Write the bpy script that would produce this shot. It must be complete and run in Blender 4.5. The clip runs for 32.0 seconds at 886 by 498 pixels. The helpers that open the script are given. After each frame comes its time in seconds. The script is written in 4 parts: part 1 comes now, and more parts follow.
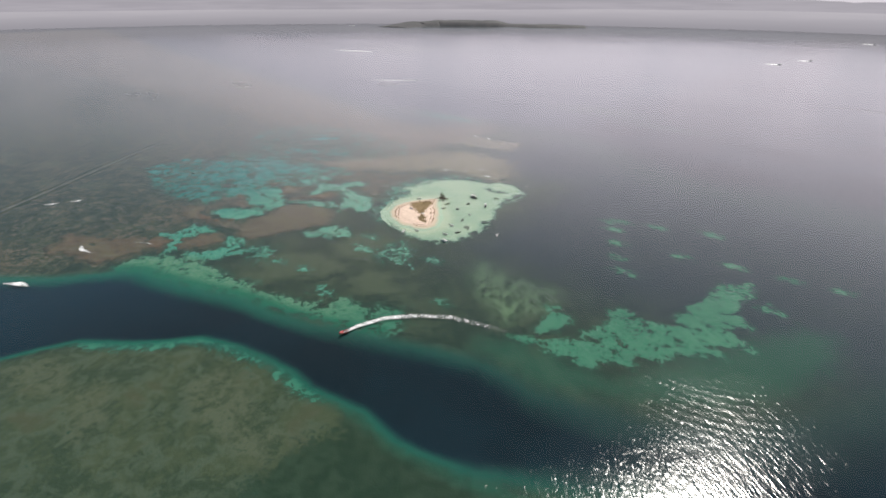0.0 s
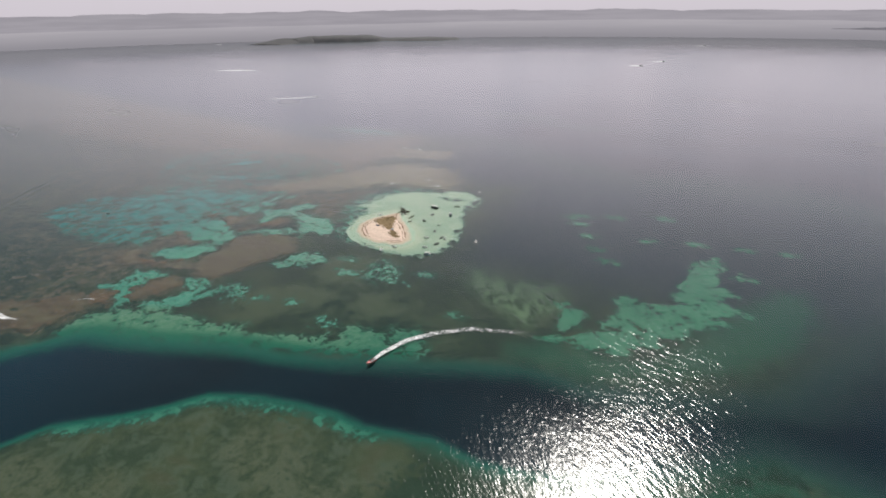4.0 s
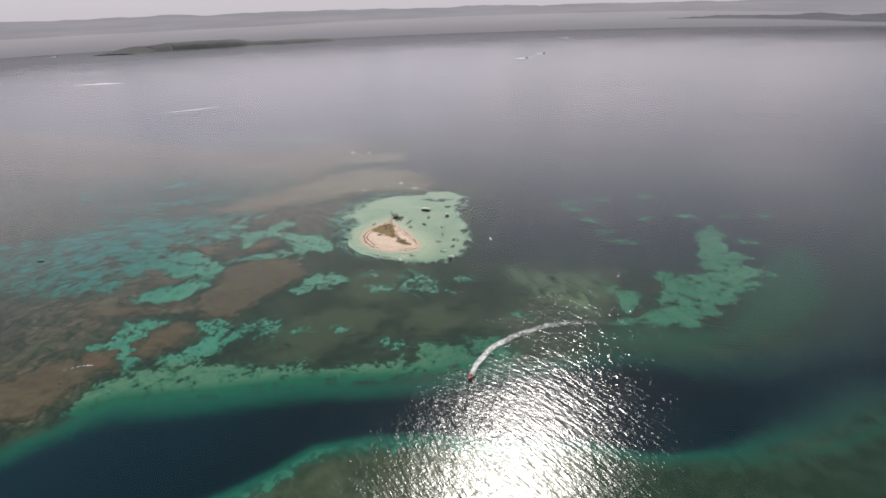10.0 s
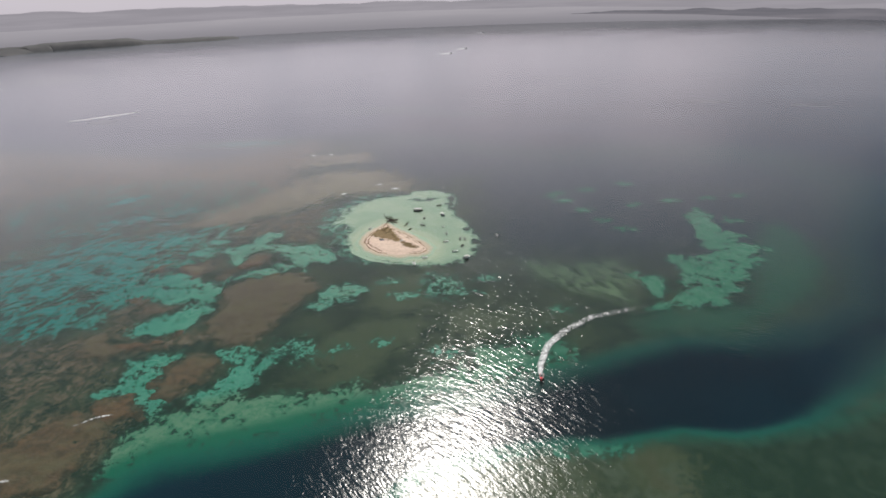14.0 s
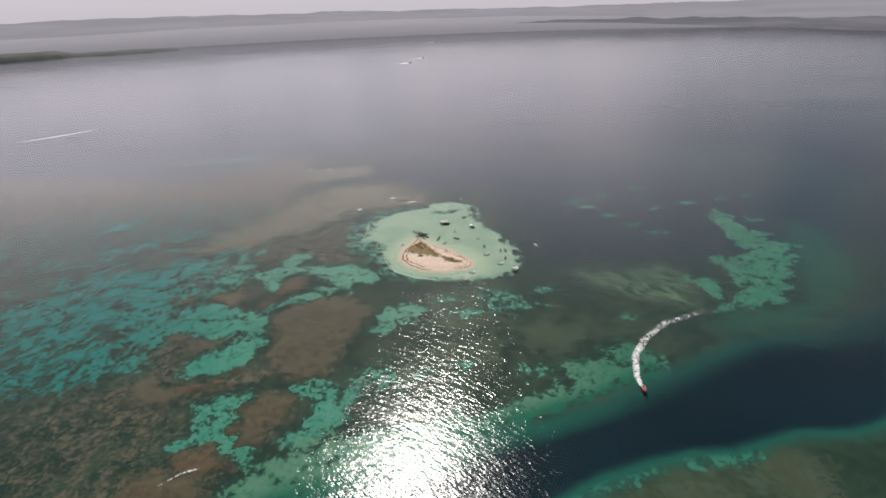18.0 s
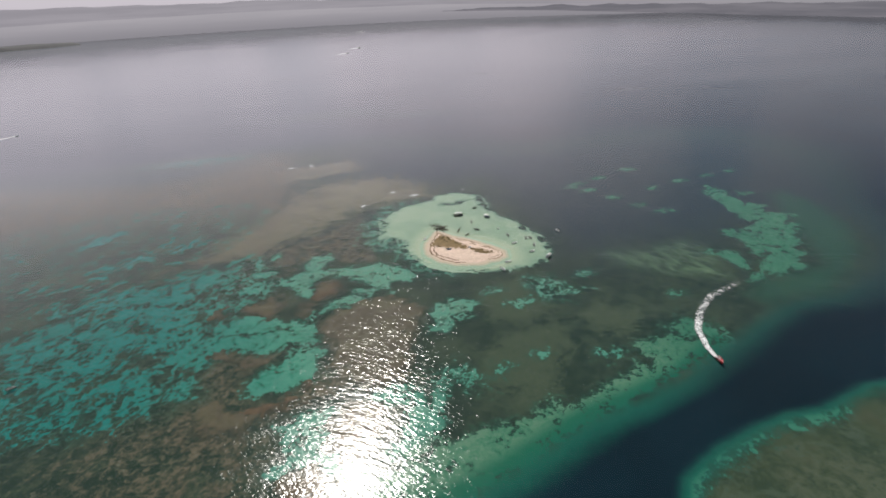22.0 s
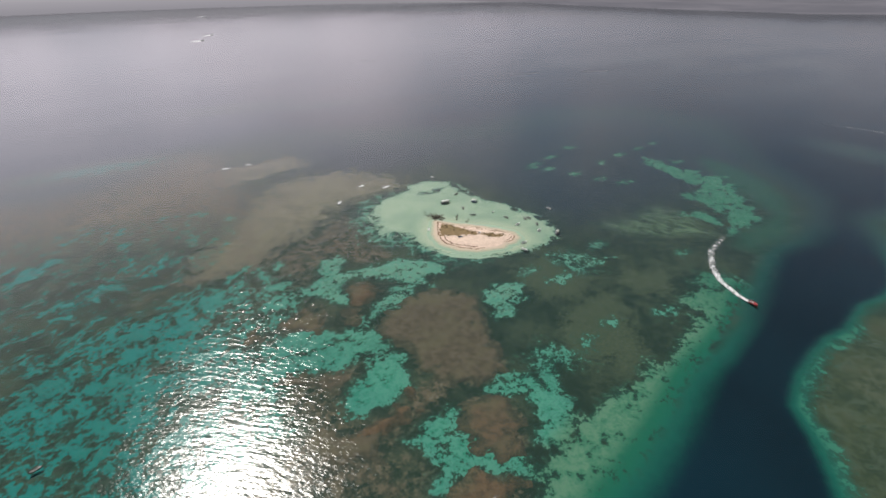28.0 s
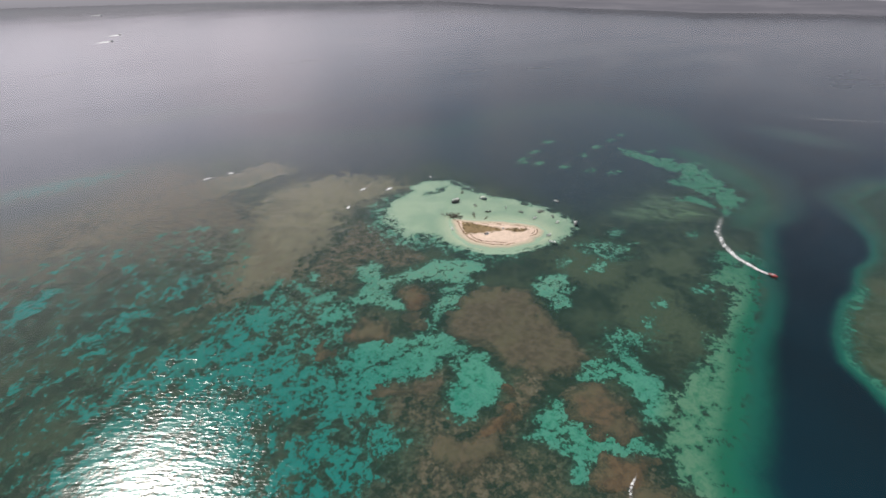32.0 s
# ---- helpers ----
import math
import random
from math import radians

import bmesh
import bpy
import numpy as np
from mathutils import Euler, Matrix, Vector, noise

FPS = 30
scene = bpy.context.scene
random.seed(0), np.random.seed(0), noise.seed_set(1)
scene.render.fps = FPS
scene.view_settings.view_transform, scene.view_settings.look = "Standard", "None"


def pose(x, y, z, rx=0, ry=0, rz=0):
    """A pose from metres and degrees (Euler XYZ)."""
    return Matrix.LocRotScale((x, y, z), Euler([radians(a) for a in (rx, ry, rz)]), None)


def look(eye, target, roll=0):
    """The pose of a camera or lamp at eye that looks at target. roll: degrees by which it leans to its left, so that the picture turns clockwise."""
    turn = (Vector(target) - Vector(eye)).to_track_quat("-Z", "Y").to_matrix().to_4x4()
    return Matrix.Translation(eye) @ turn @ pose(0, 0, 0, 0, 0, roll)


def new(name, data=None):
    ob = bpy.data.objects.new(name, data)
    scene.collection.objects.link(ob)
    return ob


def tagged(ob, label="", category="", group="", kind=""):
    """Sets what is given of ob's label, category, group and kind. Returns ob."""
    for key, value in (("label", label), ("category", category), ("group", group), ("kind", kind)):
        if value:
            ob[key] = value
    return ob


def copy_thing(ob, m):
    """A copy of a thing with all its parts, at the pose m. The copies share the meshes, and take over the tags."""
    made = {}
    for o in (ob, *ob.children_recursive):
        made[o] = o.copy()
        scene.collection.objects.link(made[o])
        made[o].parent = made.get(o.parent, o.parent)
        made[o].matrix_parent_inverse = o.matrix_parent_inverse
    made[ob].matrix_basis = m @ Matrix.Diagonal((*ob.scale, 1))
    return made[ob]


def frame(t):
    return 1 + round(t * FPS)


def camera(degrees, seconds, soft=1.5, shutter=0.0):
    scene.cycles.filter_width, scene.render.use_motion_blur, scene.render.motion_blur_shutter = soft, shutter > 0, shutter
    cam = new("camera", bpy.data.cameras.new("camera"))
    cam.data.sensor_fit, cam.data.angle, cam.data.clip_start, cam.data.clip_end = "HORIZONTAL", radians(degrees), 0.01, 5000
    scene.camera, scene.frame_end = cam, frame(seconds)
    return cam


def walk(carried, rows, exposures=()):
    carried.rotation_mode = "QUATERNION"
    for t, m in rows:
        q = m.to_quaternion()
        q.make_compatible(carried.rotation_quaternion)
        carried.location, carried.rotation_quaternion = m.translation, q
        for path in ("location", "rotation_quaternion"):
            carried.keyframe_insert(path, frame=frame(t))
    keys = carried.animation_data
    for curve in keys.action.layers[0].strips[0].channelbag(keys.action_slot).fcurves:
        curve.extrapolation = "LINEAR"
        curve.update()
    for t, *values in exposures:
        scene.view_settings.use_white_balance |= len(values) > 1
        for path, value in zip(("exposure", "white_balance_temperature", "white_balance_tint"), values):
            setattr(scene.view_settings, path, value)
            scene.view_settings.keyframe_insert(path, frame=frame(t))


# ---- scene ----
# ---- camera ----
# seconds, eye x y z, yaw to the left of +y, pitch, roll
PATH = [
    (0, 340.5, -466.2, 218.7, 39.98, -26.58, 0.16),
    (0.5, 330.0, -472.4, 218.7, 38.88, -27.09, -0.04),
    (1, 319.7, -478.3, 218.1, 37.77, -27.44, -0.24),
    (1.5, 309.8, -483.4, 217.1, 36.55, -27.87, -0.35),
    (2, 299.8, -488.5, 216.1, 34.36, -27.80, -0.49),
    (2.5, 289.8, -493.4, 215.2, 31.90, -26.49, -0.61),
    (3, 279.7, -498.4, 214.6, 30.01, -25.89, -0.67),
    (3.5, 269.5, -503.0, 214.3, 28.22, -25.50, -0.79),
    (5.5, 229.2, -518.3, 213.8, 21.11, -25.34, -1.08),
    (6, 219.4, -521.0, 213.3, 19.95, -25.48, -1.21),
    (6.5, 209.1, -523.7, 213.2, 18.73, -25.64, -1.39),
    (7, 198.4, -526.3, 212.7, 17.41, -25.76, -1.51),
    (7.5, 187.6, -528.3, 212.0, 16.51, -25.75, -1.74),
    (8, 176.0, -530.0, 211.4, 15.50, -25.82, -1.83),
    (8.5, 164.2, -531.4, 211.3, 14.97, -25.78, -2.07),
    (9, 153.1, -531.5, 211.3, 14.25, -25.72, -2.17),
    (9.5, 142.0, -531.9, 211.8, 13.38, -25.67, -2.26),
    (10, 131.2, -532.5, 212.4, 12.12, -25.63, -2.25),
    (10.5, 120.6, -532.8, 212.8, 10.81, -25.59, -2.30),
    (11, 110.2, -532.4, 213.1, 8.92, -25.56, -2.25),
    (11.5, 100.1, -531.9, 213.3, 6.98, -25.52, -2.17),
    (12, 89.7, -531.6, 213.1, 5.45, -25.63, -2.10),
    (12.5, 78.5, -531.3, 212.5, 4.24, -25.72, -2.17),
    (13, 66.8, -531.0, 212.1, 3.18, -25.93, -2.20),
    (13.5, 54.7, -529.7, 212.2, 2.69, -26.28, -2.17),
    (14, 42.7, -528.0, 212.6, 1.94, -26.33, -2.20),
    (14.5, 31.1, -525.9, 213.1, 0.49, -26.33, -2.04),
    (16.5, -12.9, -517.7, 214.4, -2.79, -26.21, -2.12),
    (17, -23.8, -515.5, 214.9, -3.37, -26.14, -2.17),
    (17.5, -34.6, -512.9, 215.1, -4.03, -25.94, -2.19),
    (18, -45.7, -510.7, 215.2, -4.63, -25.65, -2.25),
    (18.5, -57.0, -508.5, 215.3, -5.60, -25.36, -2.22),
    (19, -68.1, -506.0, 215.3, -6.54, -25.12, -2.33),
    (19.5, -79.0, -503.3, 215.0, -7.74, -24.81, -2.17),
    (20, -89.9, -500.6, 214.9, -8.90, -24.61, -2.22),
    (20.5, -100.8, -497.7, 214.9, -9.31, -24.57, -2.32),
    (21, -112.0, -494.5, 215.2, -9.44, -24.77, -2.54),
    (21.5, -123.1, -490.9, 215.9, -10.57, -25.80, -2.59),
    (22, -134.1, -487.2, 216.7, -13.25, -27.01, -2.50),
    (22.5, -144.9, -483.5, 217.4, -15.22, -27.62, -2.46),
    (23, -155.8, -479.5, 217.8, -17.73, -27.82, -2.37),
    (23.5, -167.0, -475.3, 218.1, -19.97, -28.38, -2.05),
    (24, -178.8, -470.9, 218.3, -22.00, -28.60, -1.63),
    (24.5, -190.6, -466.3, 218.3, -23.70, -28.61, -1.13),
    (25, -201.9, -461.7, 218.0, -25.01, -28.64, -0.96),
    (25.5, -212.7, -456.6, 217.8, -25.89, -28.66, -0.90),
    (27.5, -252.6, -432.8, 216.4, -29.88, -28.99, -0.58),
    (28, -262.4, -426.5, 216.2, -31.21, -28.60, -0.52),
    (28.5, -272.0, -420.2, 216.1, -32.21, -27.90, -0.60),
    (29, -281.7, -414.1, 216.2, -33.21, -27.88, -0.65),
    (29.5, -291.4, -407.8, 216.4, -34.45, -27.87, -0.62),
    (30, -301.2, -401.1, 216.6, -35.76, -27.99, -0.61),
    (30.5, -311.2, -393.6, 216.8, -37.13, -28.25, -0.47),
    (31, -321.6, -385.2, 216.9, -38.54, -28.39, -0.21),
    (31.5, -332.0, -376.7, 217.0, -40.02, -28.57, 0.16),
    (32, -342.1, -368.4, 217.1, -41.34, -28.78, 0.27),
]


def aimed(t, x, y, z, yaw, pitch, roll):
    a, b = radians(yaw), radians(pitch)
    ahead = Vector((-math.sin(a) * math.cos(b), math.cos(a) * math.cos(b), math.sin(b)))
    eye = Vector((x, y, z))
    return t, look(eye, eye + 100 * ahead, roll)


cam = camera(82.1, 32.0, soft=1.7)
walk(cam, [aimed(*row) for row in PATH], [(0, 0.52), (3, 0.38), (6, 0.21), (10, 0.19), (14, 0.18), (20, 0.19), (26, 0.28), (32, 0.41)])

# ---- sky and sun ----
SUN_EL, SUN_AZ = radians(51.8), radians(3.5)
SUN_WAY = Vector((-math.sin(SUN_AZ) * math.cos(SUN_EL), math.cos(SUN_AZ) * math.cos(SUN_EL), math.sin(SUN_EL)))


class Nodes:
    """A short way to write node trees."""

    def __init__(self, tree):
        self.tree = tree

    def add(self, kind, values=(), **props):
        node = self.tree.nodes.new(kind)
        for key, value in props.items():
            setattr(node, key, value)
        for key, value in dict(values).items():
            socket = node.inputs[key]
            if hasattr(value, "is_output"):
                self.tree.links.new(value, socket)
            else:
                socket.default_value = value
        return node.outputs[0]

    def math(self, op, a, b=0.0, c=0.0, clamp=False):
        return self.add("ShaderNodeMath", {0: a, 1: b, 2: c}, operation=op, use_clamp=clamp)

    def vec(self, op, a, b=(0, 0, 0)):
        return self.add("ShaderNodeVectorMath", {0: a, 1: b}, operation=op)

    def mix(self, fac, a, b):
        node = self.tree.nodes.new("ShaderNodeMix")
        node.data_type = "RGBA"
        for key, value in ((0, fac), (6, a), (7, b)):
            if hasattr(value, "is_output"):
                self.tree.links.new(value, node.inputs[key])
            else:
                node.inputs[key].default_value = (*value, 1) if key else value
        return node.outputs[2]

    def noise(self, vector, scale, detail=3.0, rough=0.55, distort=0.0):
        return self.add("ShaderNodeTexNoise", {"Vector": vector, "Scale": scale, "Detail": detail, "Roughness": rough, "Distortion": distort})

    def step(self, value, low, high):
        return self.add("ShaderNodeMapRange", {"Value": value, "From Min": low, "From Max": high}, interpolation_type="SMOOTHSTEP")

    def attr(self, name):
        node = self.tree.nodes.new("ShaderNodeAttribute")
        node.attribute_name = name
        return node.outputs["Fac"]

    def place(self):
        node = self.tree.nodes.new("ShaderNodeNewGeometry")
        return node.outputs["Position"]

    def scaled(self, vector, x, y, z=1.0):
        return self.vec("MULTIPLY", vector, (x, y, z))


world = bpy.data.worlds.new("sky")
scene.world = world
world.use_nodes = True
world.node_tree.nodes.clear()
w = Nodes(world.node_tree)
way = w.tree.nodes.new("ShaderNodeTexCoord").outputs["Generated"]
w.add("ShaderNodeSeparateXYZ", {0: way})
xyz = w.tree.nodes[-1]
high = w.math("MAXIMUM", xyz.outputs[2], 0.035)
lifted = w.vec("NORMALIZE", w.add("ShaderNodeCombineXYZ", {0: xyz.outputs[0], 1: xyz.outputs[1], 2: high}))
blue = w.add("ShaderNodeTexSky", {"Vector": lifted}, sky_type="NISHITA", sun_disc=False, sun_elevation=SUN_EL, sun_rotation=-SUN_AZ,
             altitude=0.0, air_density=1.0, dust_density=0.6, ozone_density=1.0)
blue = w.vec("SCALE", blue)
w.tree.nodes[-1].inputs["Scale"].default_value = 0.05
# broken cloud on a layer overhead, brighter towards the sun
over = w.math("ADD", high, 0.12)
layer = w.add("ShaderNodeCombineXYZ", {0: w.math("DIVIDE", xyz.outputs[0], over), 1: w.math("DIVIDE", xyz.outputs[1], over), 2: 0.0})
w.add("ShaderNodeVectorMath", {0: lifted, 1: tuple(SUN_WAY)}, operation="DOT_PRODUCT")
near_sun = w.tree.nodes[-1].outputs["Value"]
glow = w.math("POWER", w.math("MAXIMUM", near_sun, 0.0), 12.0)
w.add("ShaderNodeVectorMath", {0: lifted, 1: (-math.sin(radians(14)), math.cos(radians(14)), 0.0)}, operation="DOT_PRODUCT")
sunward = w.step(w.tree.nodes[-1].outputs["Value"], 0.30, 1.0)
cover = w.step(w.math("MULTIPLY_ADD", sunward, 0.16, w.noise(layer, 1.5, 5.0, 0.6, 0.4)), 0.44, 0.62)
low = w.step(xyz.outputs[2], 0.66, 0.08)
lit = w.math("MULTIPLY", low, w.math("MULTIPLY_ADD", sunward, 0.98, 0.25))
lum = w.math("ADD", lit, w.math("MULTIPLY_ADD", glow, 0.20, 0.11))
cloud = w.vec("MULTIPLY", w.add("ShaderNodeCombineXYZ", {0: lum, 1: lum, 2: lum}), (1.04, 0.945, 1.055))
haze = w.step(xyz.outputs[2], 0.30, -0.02)
cloud = w.mix(haze, cloud, (0.50, 0.464, 0.505))
cover = w.math("MAXIMUM", cover, w.math("POWER", haze, 0.6))
sky = w.mix(cover, blue, cloud)
out = w.add("ShaderNodeBackground", {"Color": sky, "Strength": 1.0})
final = w.tree.nodes.new("ShaderNodeOutputWorld")
w.tree.links.new(out, final.inputs["Surface"])

lamp = bpy.data.lights.new("sun", "SUN")
lamp.energy, lamp.angle, lamp.color = 3.4, radians(0.55), (1.0, 0.95, 0.88)
new("sun", lamp).matrix_world = look(SUN_WAY * 900, (0, 0, 0))


# ---- materials ----
def material(name):
    mat = bpy.data.materials.new(name)
    mat.use_nodes = True
    mat.node_tree.nodes.clear()
    return mat, Nodes(mat.node_tree)


def finish(mat, n, shader):
    end = n.tree.nodes.new("ShaderNodeOutputMaterial")
    n.tree.links.new(shader, end.inputs["Surface"])
    return mat


def bump(n, height, distance, strength=1.0):
    return n.add("ShaderNodeBump", {"Height": height, "Distance": distance, "Strength": strength})


def surface(name, colour, second=None, scale=1.0, rough=0.7, metal=0.0, relief=0.0):
    """Two tones mixed by noise at two sizes, with fine relief."""
    mat, n = material(name)
    spot = n.place()
    big = n.noise(spot, scale, 4.0, 0.6)
    fine = n.noise(spot, scale * 6, 3.0, 0.6)
    mixed = n.step(n.math("MULTIPLY_ADD", fine, 0.5, n.math("MULTIPLY", big, 0.7)), 0.42, 0.78)
    values = {"Base Color": n.mix(mixed, colour, second or tuple(c * 0.7 for c in colour)), "Metallic": metal,
              "Roughness": n.math("MULTIPLY_ADD", fine, 0.2, rough - 0.1)}
    if relief:
        values["Normal"] = bump(n, fine, relief)
    return finish(mat, n, n.add("ShaderNodeBsdfPrincipled", values))


def seabed_material():
    mat, n = material("seabed")
    spot = n.place()
    huge, big = n.noise(spot, 0.012, 3.0, 0.5), n.noise(spot, 0.03, 4.0, 0.6, 0.4)
    mid, fine, grit = n.noise(spot, 0.085, 4.0, 0.6, 0.7), n.noise(spot, 0.30, 4.0, 0.62, 0.4), n.noise(spot, 1.1, 3.0, 0.6)

    def drawn_out(ax, ay, stretch, across):
        """Noise in streaks along one bearing."""
        n.add("ShaderNodeVectorMath", {0: spot, 1: (ax, ay, 0)}, operation="DOT_PRODUCT")
        u = n.tree.nodes[-1].outputs["Value"]
        n.add("ShaderNodeVectorMath", {0: spot, 1: (-ay, ax, 0)}, operation="DOT_PRODUCT")
        v = n.tree.nodes[-1].outputs["Value"]
        return n.noise(n.scaled(n.add("ShaderNodeCombineXYZ", {0: u, 1: v, 2: 0.0}), stretch, across), 1.0, 4.0, 0.6, 0.8)

    long = n.mix(n.attr("east"), drawn_out(0.68, 0.73, 0.040, 0.125), drawn_out(0.5, -0.866, 0.05, 0.12))

    tuft = n.noise(spot, 0.55, 5.0, 0.68, 0.8)

    def rough_edge(coarse, middle, small):
        a = n.math("MULTIPLY_ADD", mid, coarse, n.math("MULTIPLY", fine, middle))
        return n.math("MULTIPLY_ADD", tuft, small, n.math("ADD", a, -0.5 * (coarse + middle + small)))

    def covers(name, coarse, middle, small, low, high, extra=None):
        value = n.math("ADD", n.attr(name), rough_edge(coarse, middle, small))
        if extra is not None:
            value = n.math("ADD", value, extra)
        return n.step(value, low, high), value

    # weed and rubble
    grass = n.mix(n.step(mid, 0.40, 0.62), (0.021, 0.040, 0.030), (0.033, 0.053, 0.038))
    blotch = n.math("MULTIPLY_ADD", big, 0.6, n.math("MULTIPLY_ADD", fine, 0.25, n.math("MULTIPLY", tuft, 0.15)))
    olive = n.mix(n.step(tuft, 0.38, 0.62), (0.052, 0.075, 0.050), (0.082, 0.098, 0.064))
    grass = n.mix(n.math("MULTIPLY", n.step(blotch, 0.47, 0.60), 0.6), grass, olive)
    grass = n.mix(n.step(n.math("ADD", n.attr("patchy"), rough_edge(1.4, 1.2, 0.8)), 0.15, 0.95), grass, olive)
    grass = n.mix(n.math("MULTIPLY", n.step(grit, 0.5, 0.75), 0.25), grass, (0.085, 0.092, 0.068))
    warm = n.mix(n.step(fine, 0.36, 0.66), (0.21, 0.185, 0.130), (0.155, 0.137, 0.098))
    warm = n.mix(n.step(big, 0.42, 0.62), warm, (0.145, 0.128, 0.092))
    warm = n.mix(n.math("MULTIPLY", n.step(n.math("ADD", long, n.math("MULTIPLY", tuft, 0.4)), 0.72, 0.86), 0.6), warm, (0.092, 0.084, 0.062))
    meadow = n.mix(n.step(n.math("MULTIPLY_ADD", big, 0.7, n.math("MULTIPLY", fine, 0.3)), 0.42, 0.60), (0.040, 0.060, 0.038), (0.066, 0.082, 0.048))
    meadow = n.mix(n.math("MULTIPLY", n.step(mid, 0.46, 0.62), 0.65), meadow, (0.090, 0.112, 0.080))
    meadow = n.mix(n.math("MULTIPLY", n.step(n.math("MULTIPLY_ADD", tuft, 0.5, n.math("MULTIPLY", fine, 0.5)), 0.53, 0.68), 0.6), meadow, (0.105, 0.125, 0.09))
    meadow = n.mix(n.math("MULTIPLY", n.step(big, 0.58, 0.70), 0.25), meadow, (0.085, 0.066, 0.046))
    meadow = n.mix(n.math("MULTIPLY", n.attr("dry"), n.step(n.math("MULTIPLY_ADD", mid, 0.5, n.math("MULTIPLY", fine, 0.5)), 0.36, 0.64)), meadow, (0.098, 0.108, 0.072))
    meadow = n.mix(n.math("MULTIPLY", n.step(n.math("ADD", n.attr("far_bank"), rough_edge(2.2, 1.6, 0.8)), 0.25, 0.75), 0.88), meadow, n.mix(n.step(mid, 0.4, 0.62), (0.018, 0.040, 0.026), (0.028, 0.052, 0.034)))
    grass = n.mix(n.attr("meadow"), grass, meadow)
    grass = n.mix(n.math("MULTIPLY", n.attr("olive"), n.step(n.math("MULTIPLY_ADD", long, 0.6, n.math("MULTIPLY", fine, 0.4)), 0.36, 0.60)), grass, (0.112, 0.165, 0.100))
    grass = n.mix(n.math("MULTIPLY", n.attr("deeper"), 0.75), grass, (0.020, 0.037, 0.056))
    tan_mask, _ = covers("tan", 3.0, 2.4, 1.4, -0.5, 0.5)
    tone = n.mix(tan_mask, grass, warm)
    ruddy, _ = covers("rubble", 2.6, 2.6, 1.8, -0.5, 0.6)
    brown = n.mix(n.step(fine, 0.38, 0.64), (0.076, 0.062, 0.046), (0.145, 0.117, 0.083))
    brown = n.mix(n.math("MULTIPLY", n.step(n.math("MULTIPLY_ADD", tuft, 0.6, n.math("MULTIPLY", long, 0.4)), 0.54, 0.66), 0.6), brown, (0.20, 0.18, 0.135))
    tone = n.mix(ruddy, tone, brown)
    # sand under clear water, greener and deeper to the east, bluer in the lagoon
    west = n.mix(n.attr("lagoon"), (0.042, 0.215, 0.152), (0.008, 0.148, 0.146))
    pale = n.mix(n.attr("east"), west, (0.036, 0.165, 0.108))
    pale = n.mix(n.attr("near"), pale, (0.155, 0.270, 0.205))
    bright = n.mix(n.attr("east"), n.mix(n.attr("lagoon"), (0.105, 0.285, 0.220), (0.020, 0.195, 0.180)), (0.080, 0.205, 0.140))
    pale = n.mix(n.math("MULTIPLY", n.step(n.math("ADD", fine, n.math("MULTIPLY", mid, 0.6)), 0.66, 0.92), 0.8), pale, bright)
    pale = n.mix(n.math("MULTIPLY", n.step(n.math("MULTIPLY_ADD", tuft, 0.5, n.math("MULTIPLY", big, 0.5)), 0.53, 0.40), 0.45), pale, n.mix(n.attr("east"), (0.020, 0.120, 0.096), (0.024, 0.105, 0.074)))
    shelf = n.mix(n.step(n.math("MULTIPLY_ADD", mid, 0.5, n.math("MULTIPLY", fine, 0.5)), 0.40, 0.60), (0.050, 0.172, 0.110), (0.120, 0.228, 0.155))
    shelf = n.mix(n.attr("east"), shelf, (0.022, 0.130, 0.086))
    pale = n.mix(n.attr("ledge"), pale, n.mix(n.step(n.math("ADD", n.attr("slope"), rough_edge(0.5, 0.3, 0.1)), 0.25, 0.95), shelf, (0.016, 0.128, 0.082)))
    pale = n.mix(n.math("MULTIPLY", n.attr("lip"), 0.85), pale, n.mix(n.step(mid, 0.4, 0.62), (0.020, 0.125, 0.092), (0.048, 0.185, 0.128)))
    streak = n.math("MULTIPLY", n.math("MULTIPLY_ADD", long, 3.2, -1.6), n.math("MULTIPLY_ADD", n.attr("lagoon"), 0.75, 0.15))
    sand_mask, sand_value = covers("sand", 3.8, 3.6, 2.0, -0.12, 0.20, streak)
    tone = n.mix(n.math("MULTIPLY", n.step(sand_value, -0.9, 0.0), 0.5), tone, n.mix(n.attr("east"), (0.022, 0.088, 0.066), (0.026, 0.085, 0.060)))
    haze = n.math("MULTIPLY", n.step(n.math("ADD", n.attr("glow"), rough_edge(1.0, 0.6, 0.2)), -0.6, 0.8), 0.66)
    tone = n.mix(haze, tone, n.mix(n.attr("east"), (0.018, 0.130, 0.105), (0.024, 0.092, 0.064)))
    tone = n.mix(sand_mask, tone, pale)
    bank = n.mix(n.step(big, 0.38, 0.64), (0.270, 0.345, 0.262), (0.35, 0.400, 0.31))
    bank = n.mix(n.math("MULTIPLY", n.step(fine, 0.45, 0.75), 0.4), bank, (0.28, 0.35, 0.28))
    bank = n.mix(n.math("MULTIPLY", n.attr("shoal"), 0.9), bank, (0.47, 0.47, 0.365))
    bank = n.mix(n.step(n.math("ADD", n.attr("bank"), rough_edge(2.4, 1.6, 0.8)), 0.9, -0.1), bank, (0.190, 0.305, 0.232))
    bank_mask, _ = covers("bank", 3.0, 3.2, 2.0, -0.08, 0.14)
    tone = n.mix(bank_mask, tone, bank)
    drop = n.math("ADD", n.attr("drop"), n.math("MULTIPLY", rough_edge(0.8, 0.6, 0.3), 0.30))
